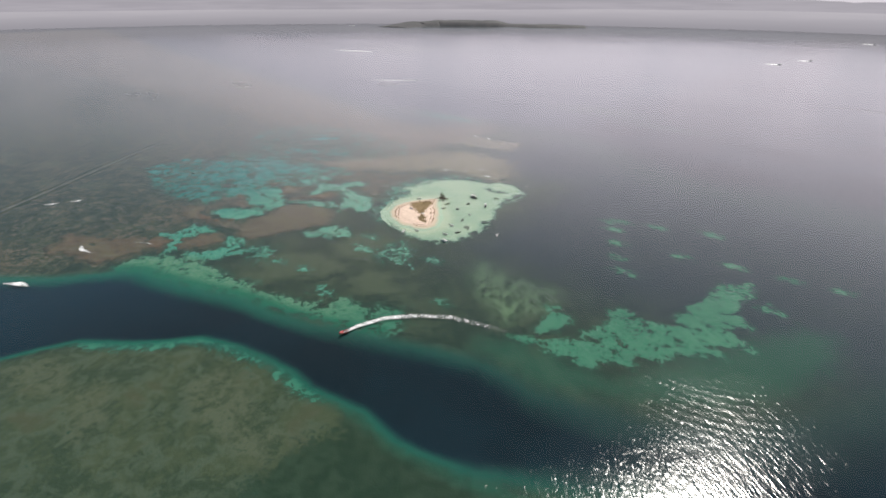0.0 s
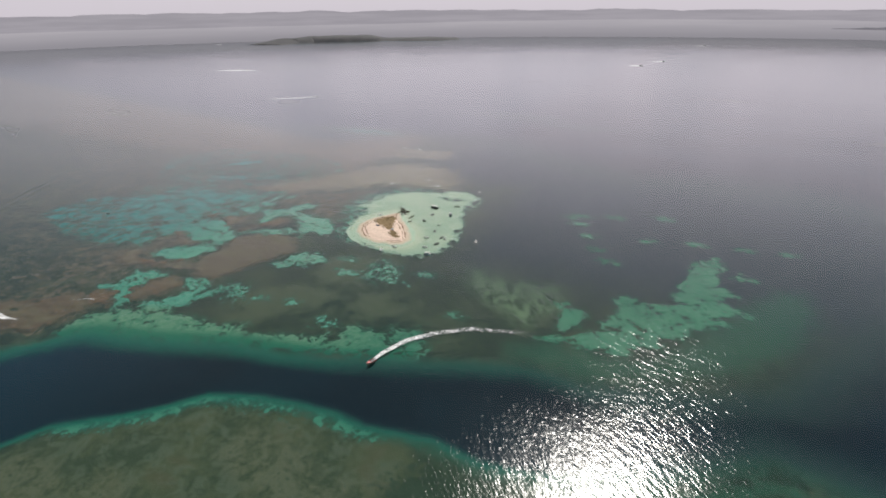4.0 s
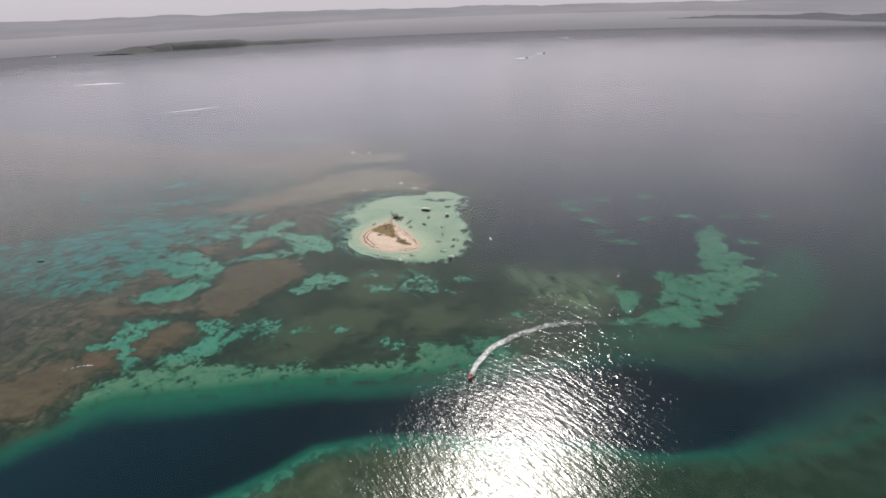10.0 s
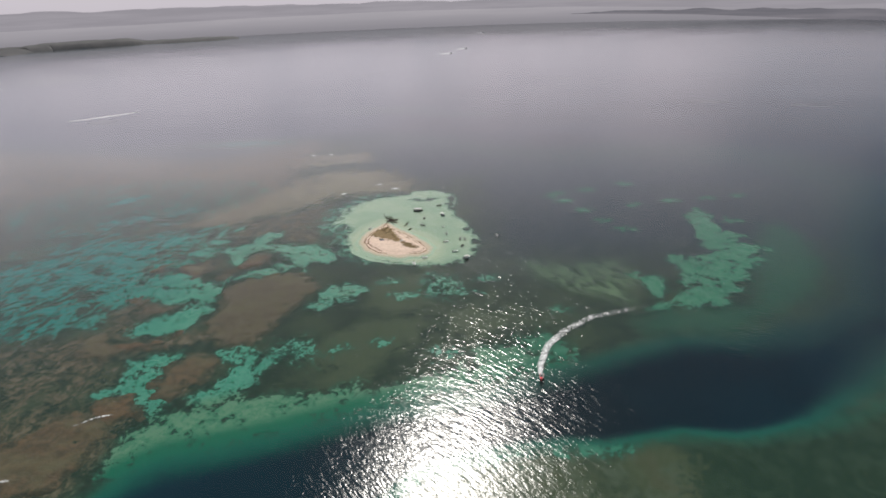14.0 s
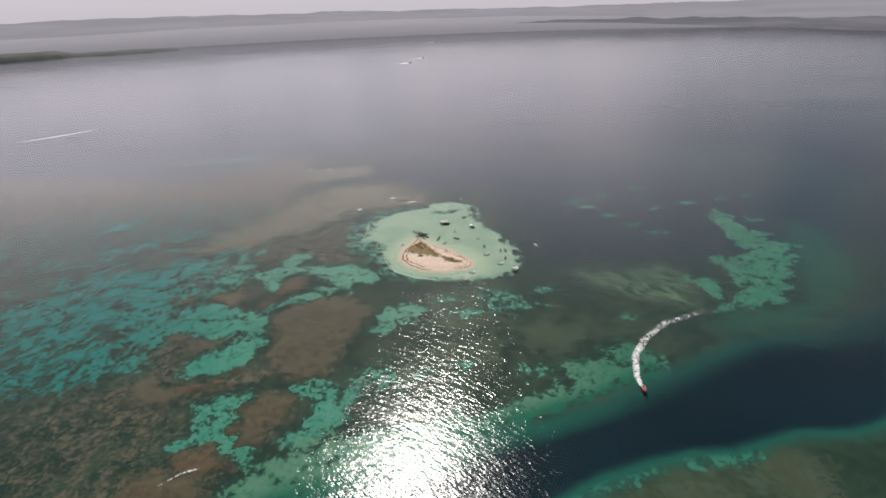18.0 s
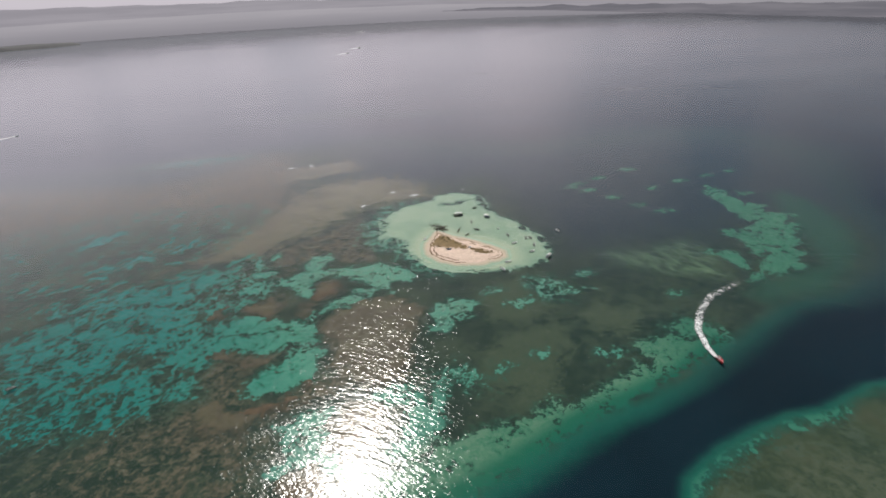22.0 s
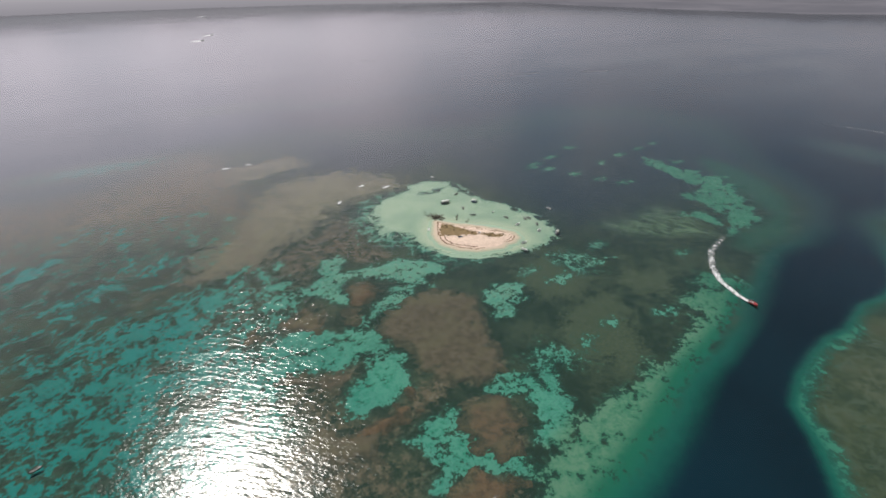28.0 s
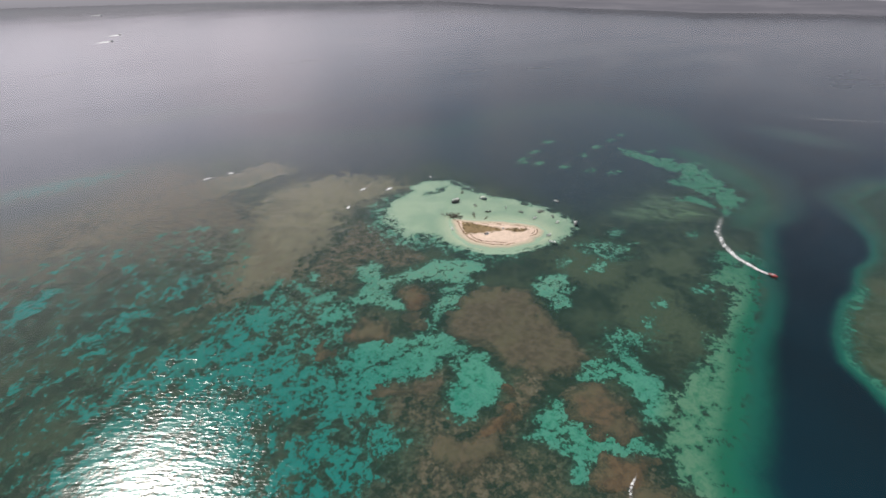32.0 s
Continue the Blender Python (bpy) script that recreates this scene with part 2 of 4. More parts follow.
    tone = n.mix(n.step(drop, 0.02, 0.40), tone, n.mix(n.attr("rim"), (0.020, 0.045, 0.046), (0.012, 0.118, 0.088)))
    deep = n.mix(n.step(huge, 0.4, 0.6), (0.0026, 0.013, 0.021), (0.0035, 0.017, 0.027))
    deep = n.mix(n.attr("west"), deep, (0.003, 0.026, 0.044))
    tone = n.mix(n.step(drop, 0.20, 0.88), tone, deep)
    return finish(mat, n, n.add("ShaderNodeBsdfPrincipled", {"Base Color": tone, "Roughness": 0.9, "Specular IOR Level": 0.1,
                                                            "Normal": bump(n, n.math("ADD", fine, grit), 0.25)}))


def water_material():
    mat, n = material("sea_water")
    spot = n.place()
    # wind waves run to the north-east: short across, long along their crests
    n.add("ShaderNodeVectorMath", {0: spot, 1: (0.755, -0.656, 0)}, operation="DOT_PRODUCT")
    along = n.tree.nodes[-1].outputs["Value"]
    n.add("ShaderNodeVectorMath", {0: spot, 1: (0.656, 0.755, 0)}, operation="DOT_PRODUCT")
    ahead = n.tree.nodes[-1].outputs["Value"]
    crest = n.add("ShaderNodeCombineXYZ", {0: along, 1: ahead, 2: 0.0})
    swell = n.noise(n.scaled(crest, 0.055, 0.19), 1.0, 2.0, 0.5, 0.5)
    chop = n.noise(n.scaled(crest, 0.14, 0.42), 1.0, 1.5, 0.5, 0.3)
    rip = n.noise(n.scaled(crest, 0.42, 0.98), 1.0, 1.5, 0.5, 0.2)
    gust = n.noise(n.scaled(spot, 0.0024, 0.0060), 1.0, 4.0, 0.6, 0.6)
    calm = n.step(gust, 0.25, 0.75)
    # rings that a turning boat has left
    n.add("ShaderNodeVectorMath", {0: spot, 1: (285, -85, 0)}, operation="DISTANCE")
    ring = n.tree.nodes[-1].outputs["Value"]
    n.add("ShaderNodeSeparateXYZ", {0: spot})
    south = n.step(n.tree.nodes[-1].outputs[1], -95.0, -150.0)
    band = n.math("MULTIPLY", n.math("MULTIPLY", n.step(ring, 78.0, 96.0), south), n.step(ring, 142.0, 124.0))
    rings = n.math("MULTIPLY", n.math("SINE", n.math("MULTIPLY", ring, 0.95)), n.math("MULTIPLY", band, 0.045))
    n.add("ShaderNodeVectorMath", {0: spot, 1: (0, -200, 0)}, operation="DISTANCE")
    out = n.tree.nodes[-1].outputs["Value"]
    n.add("ShaderNodeVectorMath", {0: spot, 1: (0.852, 0.523, 0)}, operation="DOT_PRODUCT")
    over = n.math("ADD", n.tree.nodes[-1].outputs["Value"], 527.0)
    n.add("ShaderNodeVectorMath", {0: spot, 1: (-0.523, 0.852, 0)}, operation="DOT_PRODUCT")
    run = n.tree.nodes[-1].outputs["Value"]
    over = n.math("ADD", over, n.math("MULTIPLY", n.math("SINE", n.math("MULTIPLY", run, 0.012)), 5.0))
    train = n.math("MULTIPLY", n.math("MULTIPLY", n.step(n.math("ABSOLUTE", over), 15.0, 5.0), n.step(run, -200.0, -110.0)), n.step(run, 230.0, 140.0))
    rings = n.math("MULTIPLY_ADD", n.math("SINE", n.math("MULTIPLY", over, 0.5)), n.math("MULTIPLY", train, 0.9), rings)
    tall = n.math("MULTIPLY_ADD", swell, 0.40, n.math("MULTIPLY_ADD", chop, n.math("MULTIPLY_ADD", n.step(out, 850.0, 350.0), 0.30, 0.08), n.math("MULTIPLY_ADD", rip, n.math("MULTIPLY_ADD", n.step(out, 560.0, 260.0), 0.17, 0.03), rings)))
    # the open water beyond the reef lies calmer
    steep = n.math("MULTIPLY_ADD", n.step(out, 1000.0, 280.0), 0.17, n.math("MULTIPLY_ADD", n.step(out, 480.0, 200.0), 0.40, 0.04))
    ruffled = n.math("MULTIPLY_ADD", n.math("MULTIPLY", n.math("MULTIPLY", calm, n.step(out, 3000.0, 1500.0)), n.step(out, 350.0, 700.0)), 0.9, n.math("MULTIPLY_ADD", n.step(out, 700.0, 350.0), 0.45, 0.55))
    normal = bump(n, tall, 1.0, n.math("MULTIPLY", steep, ruffled))
    gloss = n.add("ShaderNodeBsdfGlossy", {"Color": (1, 1, 1, 1), "Roughness": n.math("MULTIPLY_ADD", calm, n.math("MULTIPLY_ADD", n.step(out, 3000.0, 1000.0), 0.05, 0.04), n.math("MULTIPLY_ADD", n.step(out, 500.0, 1200.0), 0.02, 0.175)), "Normal": normal}, distribution="BECKMANN")
    clear = n.add("ShaderNodeBsdfTransparent", {"Color": (0.90, 0.97, 0.96, 1)})
    fresnel = n.add("ShaderNodeFresnel", {"IOR": 1.333, "Normal": normal})
    both = n.tree.nodes.new("ShaderNodeMixShader")
    for key, value in ((0, fresnel), (1, clear), (2, gloss)):
        n.tree.links.new(value, both.inputs[key])
    return finish(mat, n, both.outputs[0])


def coral_material():
    mat, n = material("coral_reef")
    spot = n.place()
    big, mid, fine = n.noise(spot, 0.045, 4.0, 0.6), n.noise(spot, 0.22, 4.0, 0.65, 0.4), n.noise(spot, 0.9, 3.0, 0.65)
    red = n.mix(n.step(mid, 0.36, 0.66), (0.090, 0.056, 0.036), (0.150, 0.098, 0.062))
    dun = n.mix(n.step(mid, 0.36, 0.66), (0.088, 0.072, 0.052), (0.132, 0.108, 0.078))
    hue = n.math("ADD", n.attr("ruddy"), n.math("MULTIPLY_ADD", mid, 1.6, -0.8))
    tone = n.mix(n.step(hue, 0.2, 0.9), dun, red)
    tone = n.mix(n.math("MULTIPLY", n.step(big, 0.44, 0.66), 0.7), tone, (0.128, 0.112, 0.072))
    tone = n.mix(n.math("MULTIPLY", n.step(fine, 0.56, 0.80), n.math("MULTIPLY_ADD", n.attr("ruddy"), 0.5, 0.15)), tone, (0.22, 0.19, 0.135))
    # the tone blends to dark weed greens towards the edges
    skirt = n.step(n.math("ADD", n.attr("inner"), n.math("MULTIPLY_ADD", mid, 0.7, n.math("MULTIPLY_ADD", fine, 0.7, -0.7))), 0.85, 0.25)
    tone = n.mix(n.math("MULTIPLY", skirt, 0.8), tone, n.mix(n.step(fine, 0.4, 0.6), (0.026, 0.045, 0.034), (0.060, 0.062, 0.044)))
    return finish(mat, n, n.add("ShaderNodeBsdfPrincipled", {"Base Color": tone, "Roughness": 0.9, "Specular IOR Level": 0.1,
                                                            "Normal": bump(n, n.math("ADD", mid, fine), 0.5)}))


def foam_material():
    mat, n = material("foam")
    spot = n.place()
    holes = n.math("MULTIPLY_ADD", n.noise(spot, 0.75, 4.0, 0.7, 0.5), 1.6, n.math("MULTIPLY", n.noise(spot, 0.22, 3.0, 0.6), 0.8))
    solid = n.step(n.math("ADD", holes, n.attr("foam")), 1.22, 1.95)
    white = n.add("ShaderNodeBsdfPrincipled", {"Base Color": (0.82, 0.84, 0.84, 1), "Roughness": 0.8, "Normal": bump(n, holes, 0.3)})
    clear = n.add("ShaderNodeBsdfTransparent", {})
    both = n.tree.nodes.new("ShaderNodeMixShader")
    for key, value in ((0, solid), (1, clear), (2, white)):
        n.tree.links.new(value, both.inputs[key])
    return finish(mat, n, both.outputs[0])


# Emission only: the tones hold distance haze, foot the water's tone at its edge.
def glowing_backdrop_material(name, low, high, foot=None, rise=90.0):
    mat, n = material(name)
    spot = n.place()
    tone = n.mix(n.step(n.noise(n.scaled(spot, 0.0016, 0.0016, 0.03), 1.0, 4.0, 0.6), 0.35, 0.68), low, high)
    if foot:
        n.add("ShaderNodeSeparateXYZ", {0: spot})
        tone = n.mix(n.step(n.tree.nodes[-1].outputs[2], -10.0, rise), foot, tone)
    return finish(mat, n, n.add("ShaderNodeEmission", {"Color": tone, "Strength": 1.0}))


SEABED, WATER, CORAL, FOAM = seabed_material(), water_material(), coral_material(), foam_material()


def sand_material():
    """Dry above the water, wet at its edge, pale green where the water covers it."""
    mat, n = material("islet_sand")
    spot = n.place()
    n.add("ShaderNodeSeparateXYZ", {0: spot})
    level = n.math("ADD", n.tree.nodes[-1].outputs[2], n.math("MULTIPLY_ADD", n.noise(spot, 0.2, 3.0), 0.16, -0.08))
    grain = n.noise(spot, 0.5, 5.0, 0.65)
    dry = n.mix(n.step(grain, 0.38, 0.64), (0.70, 0.555, 0.45), (0.58, 0.45, 0.355))
    wet = n.mix(n.step(level, 0.03, 0.22), (0.50, 0.41, 0.315), dry)
    tone = n.mix(n.step(level, -0.42, 0.0), (0.345, 0.42, 0.325), wet)
    return finish(mat, n, n.add("ShaderNodeBsdfPrincipled", {"Base Color": tone, "Roughness": 0.9, "Normal": bump(n, grain, 0.06)}))


DRY_SAND = sand_material()
WRACK = surface("seaweed_wrack", (0.13, 0.08, 0.05), (0.24, 0.16, 0.10), 0.8, 0.9, 0.0, 0.1)
DRY_GRASS = surface("dry_grass", (0.29, 0.20, 0.095), (0.17, 0.125, 0.058), 0.35, 0.9)
LEAF = surface("shrub_leaf", (0.14, 0.11, 0.048), (0.19, 0.145, 0.065), 1.4, 0.7)
DEADWOOD = surface("dead_wood", (0.065, 0.048, 0.035), (0.11, 0.085, 0.065), 1.5, 0.85, 0.0, 0.03)
WHITE = surface("white_gelcoat", (0.84, 0.84, 0.82), (0.77, 0.77, 0.75), 0.8, 0.35)
RED = surface("red_gelcoat", (0.55, 0.05, 0.05), (0.42, 0.035, 0.035), 0.8, 0.35)
BLUE = surface("blue_gelcoat_and_shade", (0.05, 0.12, 0.22), (0.04, 0.08, 0.15), 0.8, 0.4)
DARK = surface("dark_hull_and_shade", (0.035, 0.045, 0.045), (0.06, 0.07, 0.065), 0.8, 0.5)
DECK = surface("weathered_deck", (0.26, 0.27, 0.26), (0.17, 0.18, 0.17), 1.5, 0.75)
BLACK = surface("outboard_black", (0.02, 0.02, 0.022), (0.035, 0.035, 0.035), 2.0, 0.4)
STEEL = surface("steel_post", (0.55, 0.56, 0.57), (0.42, 0.43, 0.44), 3.0, 0.35, 0.8)
# woodland greyed by distance haze held in its base colour
FAR_WOOD = surface("far_woodland_haze", (0.058, 0.060, 0.064), (0.082, 0.082, 0.084), 0.012, 0.9)
# haze is put into these glowing colours; the sea strip darkens to its foot
FAR_SHORE = glowing_backdrop_material("far_shore_haze", (0.262, 0.248, 0.275), (0.30, 0.283, 0.312))
FAR_SEA = glowing_backdrop_material("far_sea_haze", (0.330, 0.313, 0.340), (0.355, 0.335, 0.362), (0.228, 0.219, 0.242), 130.0)
NEAR_SHORE = glowing_backdrop_material("near_shore_haze", (0.135, 0.131, 0.150), (0.185, 0.176, 0.197))

# ---- plan of the shallows: outlines in metres ----
PLATFORM = [(-4000, -900), (-1200, -560), (-400, -470), (-230, -430), (-173, -385), (-156, -363), (-139, -340), (-123, -328), (-94, -321), (-61, -311),
            (-35, -301), (-8, -292), (22, -287), (57, -279), (88, -266), (114, -256), (151, -241), (189, -229), (225, -230),
            (265, -211), (319, -179), (357, -123), (395, -43), (411, 46), (403, 100), (355, 120), (250, 130), (166, 135), (60, 180),
            (-27, 240), (-93, 270), (-189, 260), (-305, 195), (-377, 185), (-700, 260), (-4000, 900)]
SOUTH_BANK = [(-61, -461), (-56, -447), (-50, -431), (-41, -412), (-13, -390), (4, -374), (20, -354), (46, -344), (73, -338), (96, -335),
              (120, -337), (159, -329), (190, -333), (237, -325), (291, -305), (330, -280), (400, -290), (480, -350), (520, -450), (490, -560), (410, -650), (300, -690), (180, -730), (60, -700), (-30, -640), (-75, -560), (-72, -500)]
BANK = [(-90, -34), (-85, 10), (-69, 30), (-44, 46), (-18, 52), (-5, 67), (19, 65), (37, 46), (38, 21), (35, 0), (40, -20), (51, -36),
        (56, -63), (62, -75), (58, -93), (55, -110), (44, -119), (29, -125), (6, -126), (-20, -120), (-42, -109), (-57, -95),
        (-67, -69), (-73, -48)]
ISLET = [(-52, -78), (-49, -61), (-41, -46), (-33, -35), (-22, -49), (-9, -62), (6, -80), (15, -95), (13, -105), (4, -109), (-15, -111),
         (-33, -105), (-45, -95)]
SANDS, LEDGES, REEFS = [], [], []


def sandy(outline, cover):
    """Sandy ground: its outline and its cover, from -1 (almost none) to 1 (bare sand)."""
    SANDS.append((outline, cover))


def ledge(outline, cover):
    """A sandy ledge that slopes into the channel."""
    SANDS.append((outline, cover + 0.15))
    LEDGES.append(outline)


def reef(outline, ruddy, broken=0.2):
    """A coral patch: outline, how reddish it is, how uneven its top."""
    REEFS.append((outline, ruddy, broken))


reef([(-116, -135), (-94, -138), (-74, -161), (-82, -184), (-92, -206), (-97, -226), (-106, -240), (-120, -243), (-133, -236), (-144, -226), (-150, -212),
      (-146, -186), (-157, -172), (-153, -154), (-135, -143)], 0.0)
reef([(-153, -98), (-137, -99), (-131, -117), (-147, -128), (-158, -123)], 0.9)
reef([(-210, -118), (-191, -109), (-179, -127), (-190, -143), (-208, -135)], 0.5, 0.7)
reef([(-235, -115), (-223, -114), (-228, -129), (-239, -129)], 0.8, 0.8)
reef([(-168, -128), (-156, -130), (-160, -146), (-172, -144)], 0.4, 0.6)
reef([(-229, -177), (-217, -175), (-200, -187), (-189, -188), (-178, -189), (-190, -200), (-202, -202), (-212, -192), (-224, -187)], 0.2, 0.7)
reef([(-170, -227), (-163, -224), (-162, -235), (-174, -243), (-191, -246), (-207, -244), (-212, -238), (-197, -235), (-183, -234)], 0.8, 0.6)
reef([(-146, -252), (-135, -249), (-122, -253), (-115, -262), (-121, -274), (-129, -286), (-135, -295), (-150, -289), (-156, -281), (-151, -276), (-156, -263)], 0.5)
reef([(-184, -296), (-176, -289), (-160, -289), (-149, -299), (-145, -309), (-158, -314), (-177, -311)], 0.7)
reef([(-205, -322), (-198, -306), (-178, -302), (-162, -308), (-154, -321), (-157, -333), (-160, -346), (-160, -358), (-185, -366), (-230, -380), (-260, -350)], 0.5, 0.9)
reef([(-234, -238), (-226, -224), (-205, -229), (-193, -245), (-200, -258), (-218, -255)], 0.3, 0.9)

# pockets and streaks of sand among the western reefs
sandy([(-151, -48), (-141, -47), (-144, -59), (-156, -72), (-146, -80), (-134, -79), (-118, -81), (-100, -81), (-84, -91), (-69, -108), (-75, -118),
         (-99, -117), (-94, -132), (-106, -119), (-115, -108), (-135, -90), (-149, -87), (-159, -97), (-158, -117), (-164, -118), (-171, -106),
         (-178, -96), (-171, -82), (-162, -73), (-162, -62)], 0.75)
sandy([(-124, -118), (-110, -123), (-113, -134), (-128, -136), (-130, -145), (-140, -141), (-146, -132), (-137, -129), (-124, -130)], 0.5)
sandy([(-145, -137), (-145, -144), (-157, -152), (-172, -154), (-173, -150), (-155, -144)], 0.4)
sandy([(-175, -86), (-186, -89), (-194, -97), (-209, -103), (-218, -99), (-216, -88), (-203, -87), (-196, -91), (-187, -83)], 0.6)
sandy([(-208, -66), (-193, -62), (-187, -67), (-196, -75), (-205, -76)], 0.5)
sandy([(-199, -46), (-187, -30), (-186, -35), (-195, -49)], 0.5)
sandy([(-243, -48), (-230, -34), (-212, -25), (-221, -36), (-231, -43), (-240, -50)], 0.6)
sandy([(-266, -78), (-252, -55), (-241, -53), (-239, -65), (-244, -77), (-255, -79)], 0.4)
sandy([(-261, -113), (-246, -104), (-236, -93), (-236, -101), (-244, -107), (-254, -114)], 0.4)
sandy([(-230, -142), (-223, -139), (-211, -140), (-205, -135), (-200, -145), (-183, -155), (-166, -163), (-157, -179), (-160, -183), (-171, -179),
         (-185, -182), (-195, -182), (-203, -178), (-210, -173), (-220, -170), (-227, -176), (-227, -185), (-231, -189), (-238, -189), (-239, -181),
         (-234, -164), (-231, -151)], 0.6)
sandy([(-256, -131), (-241, -132), (-226, -142), (-231, -166), (-238, -186), (-248, -184), (-252, -172), (-263, -158), (-276, -148),
         (-267, -138)], 0.12)
sandy([(-173, -186), (-164, -188), (-164, -196), (-158, -205), (-166, -219), (-175, -227), (-186, -225), (-194, -227), (-201, -223), (-200, -213),
         (-196, -204), (-187, -199), (-178, -196)], 0.8)
sandy([(-125, -247), (-108, -249), (-97, -257), (-97, -268), (-94, -280), (-101, -284), (-107, -273), (-111, -260), (-120, -255)], 0.35)
sandy([(-88, -255), (-80, -252), (-77, -253), (-85, -262), (-88, -271), (-94, -272), (-98, -268)], 0.8)
sandy([(-98, -271), (-93, -279), (-95, -289), (-104, -297), (-113, -305), (-121, -301), (-121, -292), (-112, -282), (-107, -273)], 0.5)
sandy([(-183, -256), (-169, -257), (-161, -254), (-153, -257), (-159, -262), (-166, -263), (-171, -268), (-165, -276), (-157, -279), (-156, -274),
         (-159, -268), (-150, -274), (-155, -281), (-153, -288), (-137, -301), (-114, -316), (-123, -324), (-139, -312), (-145, -300), (-156, -291),
         (-172, -287), (-183, -293), (-186, -290), (-181, -284), (-174, -283), (-176, -274), (-175, -268), (-179, -261)], 0.45)
sandy([(-56, -159), (-48, -162), (-40, -175), (-42, -186), (-57, -184), (-65, -197), (-78, -195), (-72, -186), (-69, -172)], 0.3)
sandy([(-71, -243), (-59, -243), (-60, -251), (-67, -251), (-83, -245)], 0.15)
sandy([(-385, 53), (-375, 68), (-364, 74), (-350, 79), (-352, 66), (-365, 50), (-379, 46)], 0.35)
sandy([(-287, 17), (-272, 27), (-257, 26), (-263, 14), (-280, 12)], 0.25)
sandy([(-343, -7), (-327, 6), (-305, 7), (-307, -5), (-326, -12), (-341, -17)], 0.1)
sandy([(-359, -81), (-343, -64), (-330, -55), (-310, -56), (-289, -58), (-304, -89), (-332, -103), (-349, -106)], -0.2)
sandy([(-387, -58), (-376, -31), (-339, -33), (-311, -41), (-321, -62), (-356, -72), (-374, -109), (-388, -107)], -0.5)
# lagoon, and the eastern sand field
sandy([(-194, -217), (-190, -204), (-180, -196), (-157, -187), (-151, -194), (-159, -203), (-164, -221), (-187, -222)], 0.75)
sandy([(-237, -184), (-224, -163), (-226, -136), (-196, -134), (-181, -150), (-159, -161), (-153, -174), (-171, -178), (-195, -177), (-216, -172),
         (-222, -183)], 0.5)
sandy([(-347, -100), (-334, -66), (-245, -58), (-235, -66), (-255, -80), (-252, -116), (-239, -152), (-273, -165), (-305, -182), (-334, -180),
         (-374, -132), (-359, -111)], 0.15)
sandy([(-334, -180), (-305, -182), (-277, -174), (-244, -196), (-236, -215), (-262, -222), (-296, -228)], 0.0)
sandy([(-177, -84), (-161, -72), (-141, -46), (-137, -57), (-150, -73), (-164, -95)], 0.4)
sandy([(-211, -89), (-201, -80), (-177, -84), (-176, -93), (-203, -95)], 0.3)
sandy([(-144, -137), (-132, -127), (-115, -131), (-117, -140), (-134, -142)], 0.35)
sandy([(-114, -246), (-106, -241), (-93, -253), (-94, -262), (-89, -286), (-104, -286), (-102, -273), (-97, -265), (-106, -256)], 0.5)
sandy([(-92, -264), (-86, -253), (-78, -248), (-78, -255), (-86, -265)], 0.7)
sandy([(-169, -287), (-167, -269), (-176, -257), (-169, -251), (-158, -250), (-149, -248), (-148, -253), (-157, -258), (-162, -264), (-146, -280),
         (-146, -266), (-151, -263), (-152, -272), (-141, -290), (-133, -298), (-139, -300), (-159, -290)], 0.7)
sandy([(193, -157), (202, -154), (209, -160), (209, -176), (197, -188), (195, -175), (192, -166)], 0.7)
sandy([(284, -25), (301, -13), (306, -29), (299, -51), (303, -72), (316, -80), (299, -97), (311, -104), (316, -110), (298, -126), (311, -129),
         (292, -141), (275, -165), (260, -169), (266, -182), (241, -190), (246, -198), (226, -205), (211, -201), (200, -208), (185, -204), (193, -198),
         (210, -193), (221, -180), (237, -170), (222, -167), (232, -154), (234, -139), (225, -130), (232, -117), (244, -120), (251, -127), (272, -117),
         (269, -96), (277, -64)], 0.55)
sandy([(67, -272), (75, -247), (90, -239), (102, -233), (109, -241), (112, -253), (114, -270), (101, -276), (79, -277)], 0.2)
# ledge along the channel, and clearings south of the islet
ledge([(-93, -304), (-78, -298), (-61, -291), (-39, -290), (-30, -284), (-25, -281), (-23, -287), (-26, -293), (-13, -291), (3, -284), (25, -276),
         (30, -281), (22, -286), (43, -268), (48, -273), (59, -265), (51, -259), (57, -248), (70, -246), (81, -250), (103, -236), (106, -241),
         (87, -260), (106, -260), (89, -274), (49, -283), (17, -297), (-3, -304), (-36, -310), (-60, -316)], 0.5)
sandy([(-64, -163), (-51, -157), (-35, -168), (-45, -177), (-63, -184), (-70, -194), (-75, -188), (-65, -177)], 0.6)
sandy([(20, -153), (36, -153), (43, -168), (35, -178), (19, -175)], 0.0)
sandy([(27, -249), (37, -250), (38, -255), (27, -257)], 0.3)
sandy([(-75, -237), (-55, -249), (-58, -252), (-73, -246)], 0.1)
ledge([(-92, -295), (-78, -296), (-67, -293), (-56, -292), (-44, -295), (-30, -286), (-20, -282), (-28, -291), (-30, -297), (-22, -297), (-5, -287),
         (4, -290), (-20, -305), (-50, -318), (-78, -328), (-124, -344), (-149, -324), (-111, -301)], 0.7)
ledge([(-22, -287), (-32, -291), (-41, -295), (-61, -291), (-78, -294), (-88, -296), (-101, -298), (-112, -304), (-127, -304), (-137, -316),
         (-145, -318), (-145, -329), (-145, -337), (-145, -351), (-134, -352), (-128, -343), (-113, -337), (-90, -326), (-66, -319), (-42, -312),
         (-18, -302)], 0.7)
sandy([(-480, 20), (-470, 110), (-343, 130), (-282, 115), (-233, 112), (-205, 76), (-240, 5), (-309, -25), (-420, -40)], -0.6)
